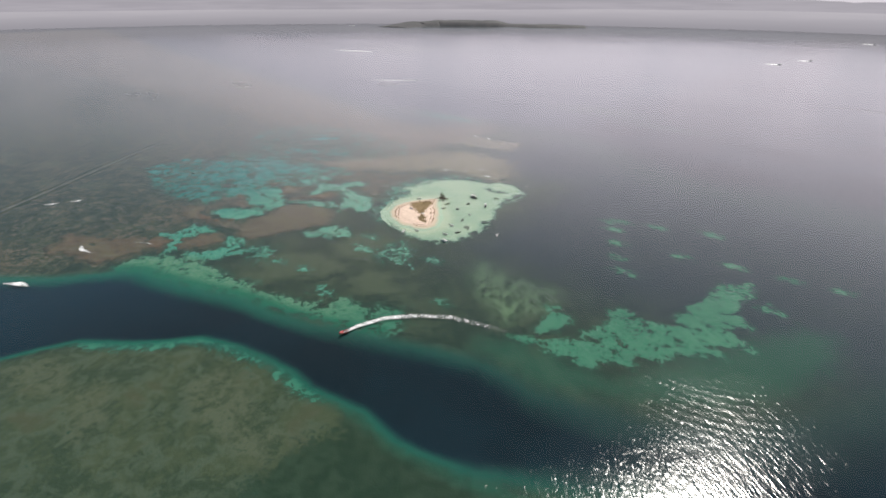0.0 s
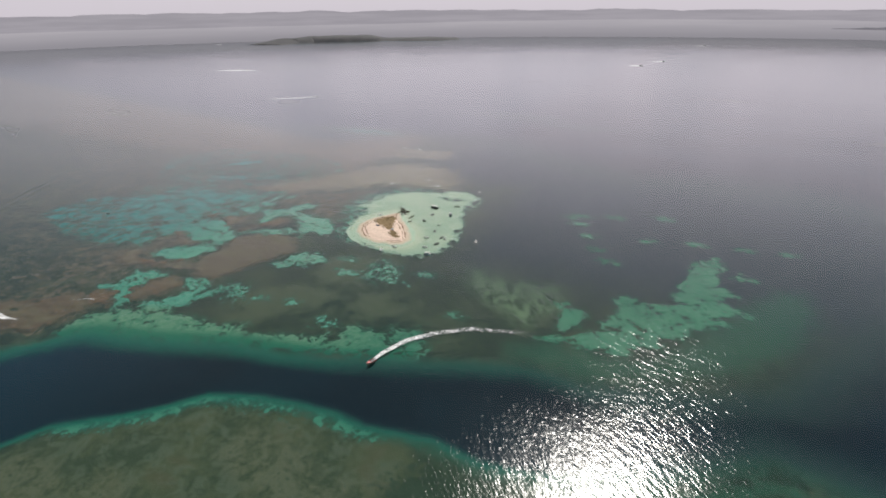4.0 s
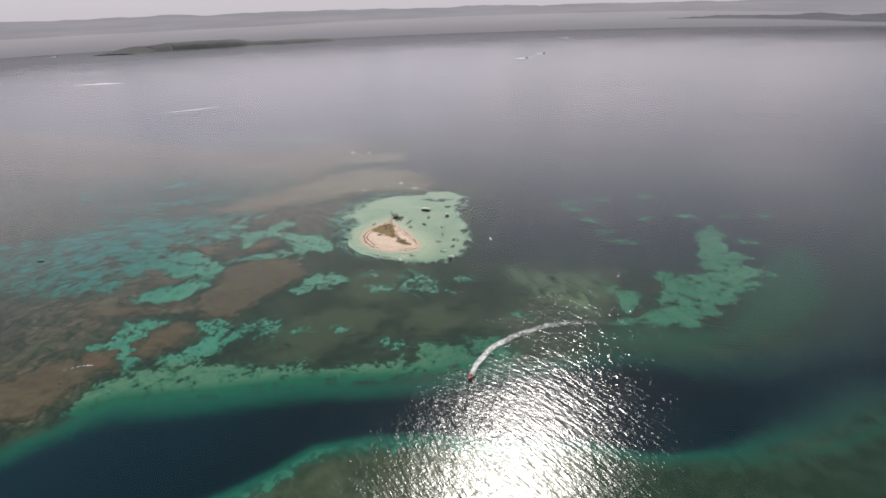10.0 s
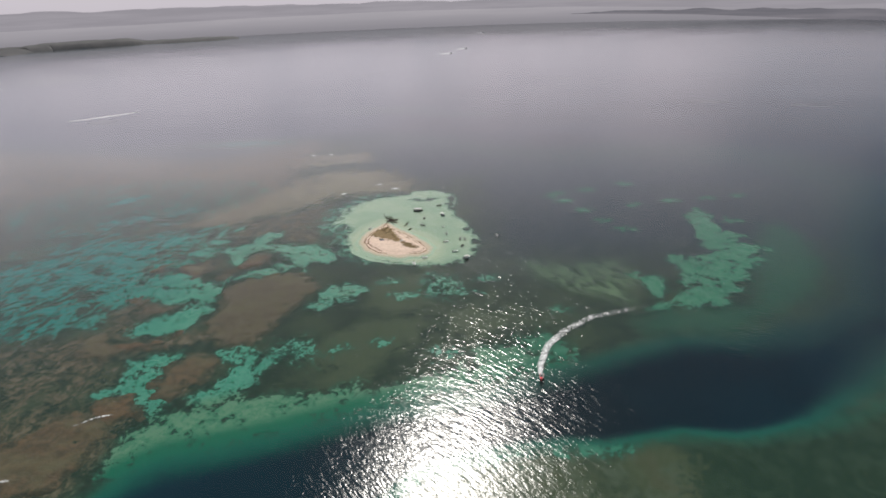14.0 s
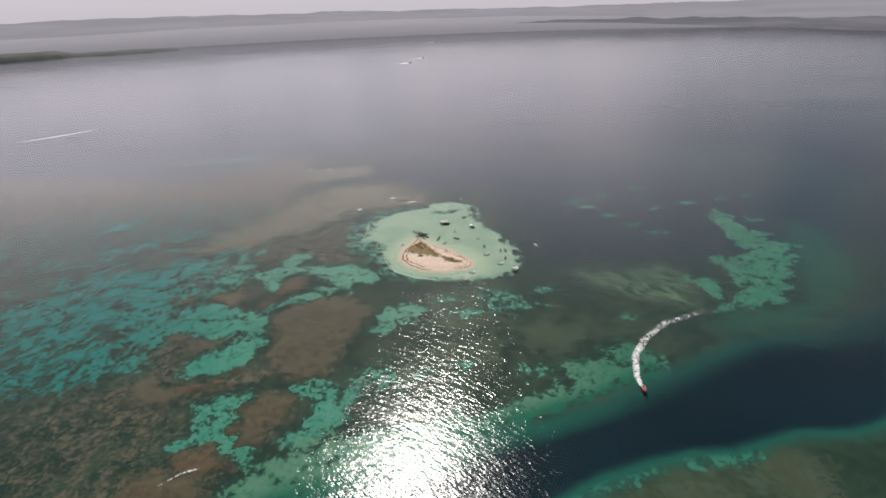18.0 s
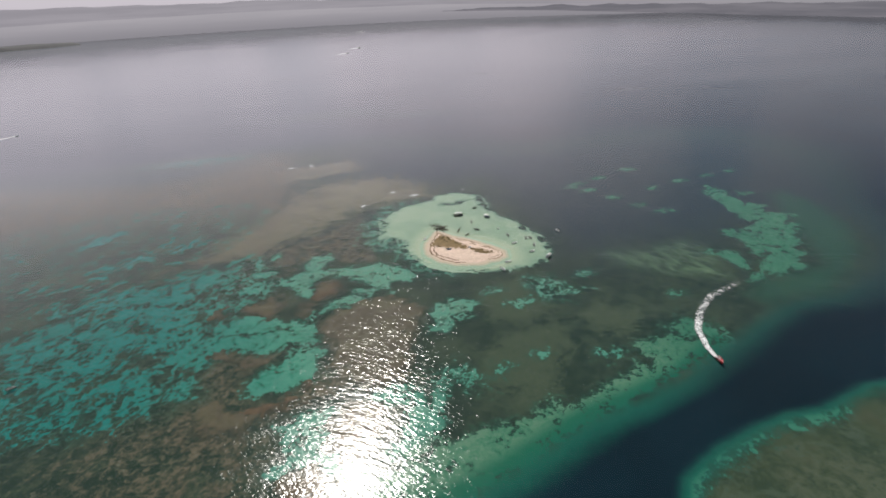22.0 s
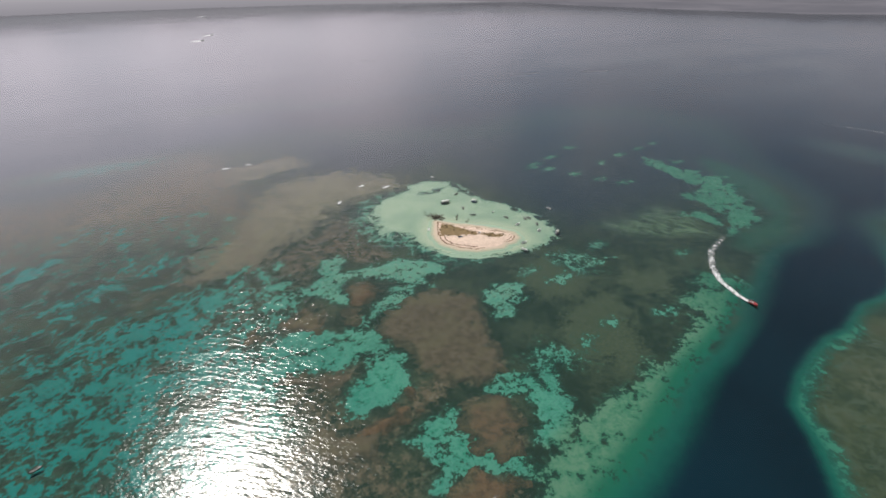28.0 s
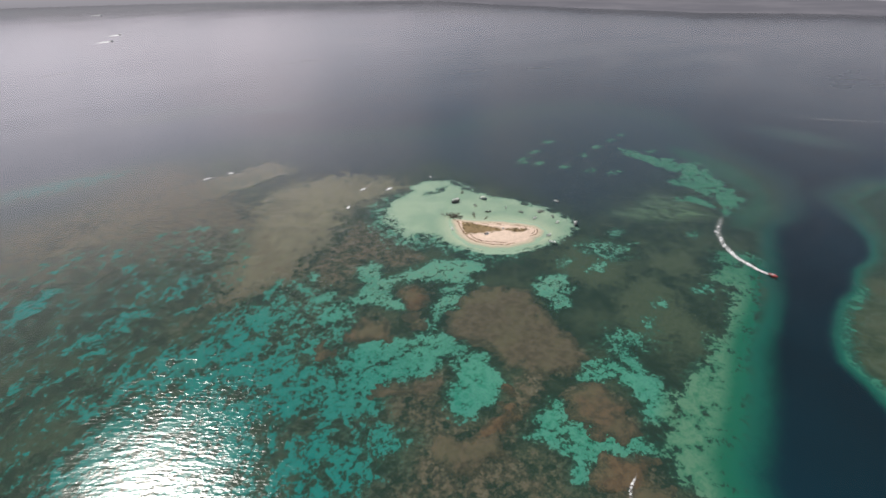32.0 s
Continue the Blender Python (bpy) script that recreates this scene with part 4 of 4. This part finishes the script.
def dead_tree(x, y, turn, length, seed, label):
    """A fallen leafless tree: trunk, root plate and boughs."""
    r = random.Random(seed)
    ob = new("fallen_tree")
    trunk = bmesh.new()
    line = [(0, 0, 0.1), (length * 0.3, 0.2, 0.5), (length * 0.65, -0.1, 0.75), (length, 0.3, 0.9)]
    tube(trunk, line, [0.5, 0.4, 0.28, 0.1], 8)
    for _ in range(6):
        a = r.uniform(0, 6.28)
        tube(trunk, [(0.1, 0, 0.15), (-0.5, math.cos(a) * 0.6, 0.3 + math.sin(a) * 0.6), (-0.7, math.cos(a) * 1.2, 0.35 + abs(math.sin(a)) * 1.1)], [0.16, 0.1, 0.03], 5)
    part("trunk", trunk, DEADWOOD, ob)
    for n in range(9):
        k = r.uniform(0.3, 0.98)
        base = Vector(line[0]).lerp(Vector(line[3]), k)
        way = Vector((r.uniform(0.2, 1), r.choice((-1, 1)) * r.uniform(0.4, 1.2), r.uniform(0.1, 1.5))).normalized()
        reach = r.uniform(0.28, 0.5) * length
        bough = bmesh.new()
        mid = base + way * reach * 0.5 + Vector((0, 0, r.uniform(-0.2, 0.3)))
        end = base + way * reach
        tube(bough, [base, mid, end], [0.17, 0.11, 0.04], 5)
        for _ in range(3):
            tw = (way + Vector((r.gauss(0, 0.6), r.gauss(0, 0.6), r.gauss(0, 0.4)))).normalized()
            start = base.lerp(end, r.uniform(0.4, 0.9))
            tube(bough, [start, start + tw * reach * 0.22, start + tw * reach * 0.42], [0.08, 0.05, 0.02], 4)
        part("bough", bough, DEADWOOD, ob)
    ob.matrix_basis = pose(x, y, -0.35, 0, 0, turn)
    return tagged(ob, label, "dead tree", group="fallen trees off the islet")


dead_tree(-33, -35, 75, 12.0, 1, "bare grey-brown fallen tree lying in the shallows")
dead_tree(-26, -36, 110, 12.0, 2, "tangled dark fallen tree at the tip of the sand")
dead_tree(-23, -25, 165, 13, 3, "long fallen trunk with bare boughs over the water")
dead_tree(-29, -30, 20, 8.0, 6, "short dead tree with broken boughs")
dead_tree(-32, -28, -25, 8.0, 8, "dark tangled fallen tree half under water")
dead_tree(-22, -33, 140, 8.5, 9, "dark tangled fallen tree half under water")
dead_tree(-13, -42, 60, 6.5, 4, "thin drowned tree showing above pale shallows")
dead_tree(-8, -52, 10, 3.5, 5, "small driftwood trunk in shallow water")


# ---- boats ----
def box(bm, x0, x1, y0, y1, z0, z1, soft=0.04):
    made = bmesh.ops.create_cube(bm, size=1.0, matrix=Matrix.Translation(((x0 + x1) / 2, (y0 + y1) / 2, (z0 + z1) / 2)) @ Matrix.Diagonal((x1 - x0, y1 - y0, z1 - z0, 1)))
    edges = {e for v in made["verts"] for e in v.link_edges}
    bmesh.ops.bevel(bm, geom=list(edges), offset=soft, segments=1, affect="EDGES")


def hull_shape(length, beam, side):
    """An open hull, bow towards +x: shell, gunwale and inner side."""
    bm = bmesh.new()
    last = None
    for s in np.linspace(0, 1, 13):
        w = beam / 2 * max(0.03, 1 - max(0.0, (s - 0.4) / 0.6) ** 2.4) * (0.92 + 0.08 * min(1, s * 4))
        x, top = (s - 0.5) * length, side + 0.28 * side * s ** 2 * 2
        keel = -0.30 + 0.45 * max(0.0, (s - 0.7) / 0.3) ** 2
        half = [(0, keel), (w * 0.78, keel * 0.35 + 0.02), (w * 0.95, top * 0.55), (w, top), (max(w - 0.09, 0.012), top), (max(w - 0.13, 0.01), 0.16 + 0.2 * s ** 3)]
        ring = [bm.verts.new((x, y, z)) for y, z in half] + [bm.verts.new((x, -y, z)) for y, z in half[:0:-1]]
        if last:
            for k in range(len(ring)):
                if k != 5:
                    bm.faces.new((last[k], ring[k], ring[(k + 1) % len(ring)], last[(k + 1) % len(ring)]))
        else:
            bm.faces.new(ring[::-1][:])
        last = ring
    bmesh.ops.recalc_face_normals(bm, faces=bm.faces)
    return bm


def floor_shape(length, beam):
    bm = bmesh.new()
    rows = []
    for s in np.linspace(0.02, 0.93, 9):
        w = beam / 2 * max(0.05, 1 - max(0.0, (s - 0.4) / 0.6) ** 2.4) - 0.10
        rows.append([bm.verts.new(((s - 0.5) * length, y, 0.17 + 0.2 * s ** 3)) for y in (-max(w, 0.05), max(w, 0.05))])
    for a, b in zip(rows, rows[1:]):
        bm.faces.new((a[0], b[0], b[1], a[1]))
    return bm


def outboard(ob, length, side):
    cowl = bmesh.new()
    box(cowl, -length / 2 - 0.55, -length / 2 - 0.05, -0.2, 0.2, side + 0.05, side + 0.6, 0.08)
    motor = part("outboard_motor", cowl, BLACK, ob, "black outboard motor")
    leg = bmesh.new()
    box(leg, -length / 2 - 0.4, -length / 2 - 0.16, -0.07, 0.07, -0.6, side + 0.06, 0.03)
    part("motor_leg", leg, BLACK, motor)


def benches(ob, length, beam, side, count):
    for n in range(count):
        x = -length * 0.3 + n * length * 0.22
        seat = bmesh.new()
        box(seat, x - 0.17, x + 0.17, -beam / 2 + 0.14, beam / 2 - 0.14, side * 0.55, side * 0.55 + 0.06, 0.015)
        part("bench", seat, DECK, ob)


def open_boat(name, length, beam, side, skin, label, category, seats=3):
    ob = new(name)
    hull = part("hull", hull_shape(length, beam, side), skin, ob)
    part("floor", floor_shape(length, beam), WHITE if skin is WHITE else DECK, ob)
    if skin is not RED:
        cover = bmesh.new()
        rows = []
        for s in np.linspace(0.66, 0.985, 5):
            w = beam / 2 * max(0.04, 1 - ((s - 0.4) / 0.6) ** 2.4) - 0.02
            rows.append([cover.verts.new(((s - 0.5) * length, y * max(w, 0.02), side + 0.56 * side * s ** 2 + 0.02 + 0.05 * (1 - y * y))) for y in (-1, -0.5, 0, 0.5, 1)])
        for a, b in zip(rows, rows[1:]):
            for k in range(4):
                cover.faces.new((a[k], b[k], b[k + 1], a[k + 1]))
        part("foredeck", cover, WHITE if skin in (WHITE, BLUE) else DECK, ob)
    rub = bmesh.new()
    for sign in (-1, 1):
        pts = []
        for s in np.linspace(0, 0.97, 10):
            w = beam / 2 * max(0.03, 1 - max(0.0, (s - 0.4) / 0.6) ** 2.4) * (0.92 + 0.08 * min(1, s * 4))
            pts.append(((s - 0.5) * length, sign * (w + 0.01), side + 0.56 * side * s ** 2 - 0.02))
        tube(rub, pts, [0.045] * 10, 5)
    part("rubbing_strake", rub, WHITE, hull)
    benches(ob, length, beam, side, seats)
    outboard(ob, length, side)
    return tagged(ob, label, category)


def with_canopy(ob, length, beam, side, share, high, cloth):
    x0, x1 = -length * share * 0.55, length * share * 0.45
    top = bmesh.new()
    rows = []
    for x in np.linspace(x0, x1, 7):
        rows.append([top.verts.new((x, y, high + 0.16 * (1 - (2 * y / beam) ** 2))) for y in np.linspace(-beam / 2, beam / 2, 7)])
    for a, b in zip(rows, rows[1:]):
        for k in range(6):
            top.faces.new((a[k], b[k], b[k + 1], a[k + 1]))
    bmesh.ops.solidify(top, geom=top.faces[:], thickness=0.06)
    canopy = part("canopy", top, cloth, ob, "flat white sun canopy")
    for x in (x0 + 0.15, (x0 + x1) / 2, x1 - 0.15):
        for y in (-beam / 2 + 0.12, beam / 2 - 0.12):
            leg = bmesh.new()
            tube(leg, [(x, y, side * 0.8), (x, y, high + 0.06)], [0.03, 0.03], 6)
            part("post", leg, STEEL, canopy)
    return ob


def console(ob, x, skin):
    stand = bmesh.new()
    box(stand, x - 0.3, x + 0.3, -0.38, 0.38, 0.17, 1.05, 0.06)
    base = part("console", stand, skin, ob)
    screen = bmesh.new()
    box(screen, x + 0.22, x + 0.27, -0.36, 0.36, 1.0, 1.4, 0.015)
    part("windscreen", screen, BLACK, base)
    wheel = bmesh.new()
    ring = [(x - 0.36, 0.17 * math.cos(a), 0.95 + 0.17 * math.sin(a)) for a in np.linspace(0, 2 * math.pi, 13)]
    tube(wheel, ring, [0.018] * 13, 5)
    part("steering_wheel", wheel, BLACK, base)


# dark hull colours on these two stand in for shade on the sunless sides
tour = with_canopy(open_boat("tour_boat", 10.2, 3.4, 0.95, DARK, "long tour boat, its hull darkened as in shade, with a flat white canopy", "boat", 5), 10.2, 3.3, 0.95, 0.8, 2.75, WHITE)
tour.matrix_basis = pose(-1, -1, 0, 0, 0, -4)
ferry = with_canopy(open_boat("canopy_boat", 7.4, 2.7, 0.85, BLUE, "motorboat with a white sun canopy and a hull darkened blue for shade", "boat", 3), 7.4, 2.6, 0.85, 0.6, 2.5, WHITE)
console(ferry, 0.6, WHITE)
ferry.matrix_basis = pose(26, -15, 0, 0, 0, 125)
copy_thing(ferry, pose(50, -118, 0, 0, 0, 28))

skiff = open_boat("open_skiff", 5.6, 1.9, 0.62, DARK, "small dark open skiff moored on the pale sandbank", "boat", 3)
skiff["group"] = "skiffs at the sandbank"
skiff.matrix_basis = pose(6, -42, 0, 0, 0, 150)
for x, y, turn in ((7, -22, 75), (31, -64, 95), (45, -76, 80), (49, -77, 100), (47, -92, 60), (22, 13, 20), (-348, -175, 10)):
    copy_thing(skiff, pose(x, y, 0, 0, 0, turn))
pale = open_boat("white_skiff", 5.4, 1.9, 0.6, WHITE, "small white open motorboat on shallow water", "boat", 2)
console(pale, 0.2, WHITE)
pale["group"] = "white skiffs"
pale.matrix_basis = pose(40, -104, 0, 0, 0, 10)
for x, y, turn in ((12, -116, -6), (31, -83, 8), (-48, -47, 60), (81, -71, 110)):
    copy_thing(pale, pose(x, y, 0, 0, 0, turn))
dinghy = open_boat("dinghy", 3.4, 1.5, 0.5, WHITE, "little white dinghy drawn up on the sand", "boat", 2)
dinghy.matrix_basis = pose(-12, -80, sand_height(-12, -80) + 0.22, 0, 4, 20)
canoe = open_boat("beached_boat", 4.6, 1.5, 0.55, BLUE, "dark blue wooden boat drawn up beside dry grass", "boat", 3)
canoe.matrix_basis = pose(-32, -78, sand_height(-32, -78) + 0.22, 0, -3, -15)
float_boat = open_boat("dinghy", 2.8, 1.3, 0.4, WHITE, "tiny white tender afloat on the sandbank", "boat", 1)
float_boat.matrix_basis = pose(28, -47, 0, 0, 0, 15)

racer = open_boat("speedboat", 6.4, 2.3, 0.72, RED, "red speedboat at speed ahead of a white wake", "boat", 2)
console(racer, -0.4, WHITE)
foredeck = bmesh.new()
cap = []
for s in np.linspace(0.6, 0.985, 6):
    w_here = 1.15 * max(0.04, 1 - ((s - 0.4) / 0.6) ** 2.4) - 0.03
    rise = 0.74 + 0.56 * 0.72 * s ** 2
    cap.append([foredeck.verts.new(((s - 0.5) * 6.4, y * max(w_here, 0.02), rise + 0.1 * (1 - y * y))) for y in (-1, -0.5, 0, 0.5, 1)])
for a, b in zip(cap, cap[1:]):
    for k in range(4):
        foredeck.faces.new((a[k], b[k], b[k + 1], a[k + 1]))
part("foredeck", foredeck, RED, racer)
BOAT_AT = (92.0, -281.0)
racer.matrix_basis = pose(*BOAT_AT, 0.15, 0, -4, 256) @ Matrix.Scale(1.15, 4)


def foam_band(name, line, widths, strength, heights, label, category, seed, pieces=70):
    """White water along a curve: ragged, raised in the middle, fading to its end."""
    line = np.array(line, float)
    t = np.linspace(0, len(line) - 1, pieces)
    cx, cy = (np.interp(t, np.arange(len(line)), line[:, k]) for k in (0, 1))
    for _ in range(6):
        cx[1:-1], cy[1:-1] = (cx[:-2] + 2 * cx[1:-1] + cx[2:]) / 4, (cy[:-2] + 2 * cy[1:-1] + cy[2:]) / 4
    k = np.linspace(0, 1, pieces)
    half = np.interp(k, np.linspace(0, 1, len(widths)), widths) / 2
    force = np.interp(k, np.linspace(0, 1, len(strength)), strength)
    tall = np.interp(k, np.linspace(0, 1, len(heights)), heights)
    tx, ty = np.gradient(cx), np.gradient(cy)
    s = np.hypot(tx, ty)
    across = np.linspace(-1, 1, 15)
    px, py = cx[:, None] - (ty / s)[:, None] * across * half[:, None], cy[:, None] + (tx / s)[:, None] * across * half[:, None]
    edge = 1 - across ** 2
    z = 0.03 + tall[:, None] * edge * (0.6 + 0.4 * rolling(px, py, 2.2, seed))
    foam = force[:, None] + 0.35 * (edge - 0.7) + 0.1 * np.abs(across) - 0.9 * (np.abs(across) > 0.99)
    ob = new(name, grid_mesh(name, px, py, np.maximum(z, 0.02), {"foam": foam}, FOAM))
    return tagged(ob, label, category, kind="stuff")


foam_band("wake", [(92, -278), (93.5, -268), (101, -249), (117, -231), (139, -215.5), (168, -207), (185, -203)], [2.8, 4.6, 5.8, 6.6, 7, 7, 6],
          [0.5, 0.40, 0.32, 0.22, 0.14, 0.04, -0.2], [0.22, 0.14, 0.08, 0.05, 0.03, 0.02, 0.02], "curved white foam wake on dark water", "wake", 51, 110)
foam_band("surf", [(-215, -352), (-203, -356), (-188, -352)], [2, 5, 2], [0.1, 0.5, 0.1], [0.3, 0.5, 0.2], "small white breakers over a brown reef", "surf", 52, 24)
foam_band("surf", [(-180, -316), (-170, -309), (-160, -307)], [1, 2, 1], [0.0, 0.3, 0.0], [0.1, 0.2, 0.1], "thin white breaker over a reef", "surf", 53, 20)
foam_band("surf", [(-366, -345), (-361, -336), (-358, -329)], [2, 5, 2], [0.1, 0.5, 0.1], [0.3, 0.5, 0.2], "white breakers at the outer reef", "surf", 54, 24)
foam_band("surf", [(-354, -321), (-350, -313), (-349, -306)], [2, 4, 2], [0.1, 0.5, 0.1], [0.3, 0.5, 0.2], "white breakers at the outer reef", "surf", 63, 24)
foam_band("surf", [(-182, -422), (-170, -412), (-158, -408)], [2, 7, 2], [0.1, 0.6, 0.1], [0.3, 0.6, 0.2], "white breaker rolling over a shoal", "surf", 55, 24)
foam_band("surf", [(-186, 236), (-179, 239), (-170, 239)], [2, 5, 2], [0.1, 0.6, 0.1], [0.3, 0.5, 0.2], "white surf on the reef crest", "surf", 56, 24)
foam_band("surf", [(-156, 240), (-150, 239), (-145, 236)], [2, 5, 2], [0.1, 0.6, 0.1], [0.3, 0.5, 0.2], "white surf on the reef crest", "surf", 57, 24)
foam_band("surf", [(-1530, 1060), (-1450, 1090), (-1370, 1105)], [6, 30, 6], [0.7, 1.3, 0.7], [0.8, 1.8, 0.6], "long white line of surf far out", "surf", 58, 30)
foam_band("wake", [(-690, 645), (-730, 605), (-790, 560)], [4, 9, 6], [1.4, 1.1, 0.6], [0.9, 0.5, 0.2], "straight white wake of a distant boat", "wake", 59, 30)
foam_band("wake", [(617, 40), (673, -70), (690, -140), (753, -216), (800, -300)], [3, 4, 5, 5, 4], [-0.2, 0.0, 0.15, 0.1, -0.1], [0.1] * 3, "long thin boat wake on dark water", "wake", 60, 50)
for number, (x, y, half, turn) in enumerate(((-57, 92, 8, 8), (-34, 74, 8, 12), (-96, 60, 6, 40), (26, 73, 3, 80))):
    c, s = half * math.cos(radians(turn)), half * math.sin(radians(turn))
    foam_band("surf", [(x - c, y - s), (x, y + 0.5), (x + c, y + s)], [1.5, 3.6, 1.5], [0.1, 0.6, 0.1], [0.2, 0.4, 0.2], "short white breaker on the flat behind the sandbank", "surf", 90 + number, 16)
cruiser = open_boat("motorboat", 6.6, 2.4, 0.8, WHITE, "white motorboat moored at the edge of the sandbank", "boat", 2)
console(cruiser, 0.3, WHITE)
cruiser.matrix_basis = pose(3, -127, 0, 0, 0, -72)
far_boat = copy_thing(pale, pose(-688, 642, 0, 0, 0, 45))


yacht = with_canopy(open_boat("white_yacht", 13, 5.0, 1.6, WHITE, "white motor yacht far out on the sea", "boat", 3), 13, 4.8, 1.6, 0.7, 3.6, WHITE)
yacht.matrix_basis = pose(30, 1750, 0, 0, 0, 20)
for number, (x, y, turn) in enumerate(((30, 1750, 20), (97, 1950, 35), (235, 3000, 10), (-3000, 2420, 60))):
    if number:
        copy_thing(yacht, pose(x, y, 0, 0, 0, turn))
    c, s = math.cos(radians(turn)), math.sin(radians(turn))
    foam_band("wake", [(x - 5 * c, y - 5 * s), (x - 18 * c, y - 18 * s), (x - 48 * c, y - 48 * s)], [16, 28, 14], [1.6, 1.4, 0.9], [0.5, 0.4, 0.2],
              "short white wake behind a far boat", "wake", 70 + number, 16)
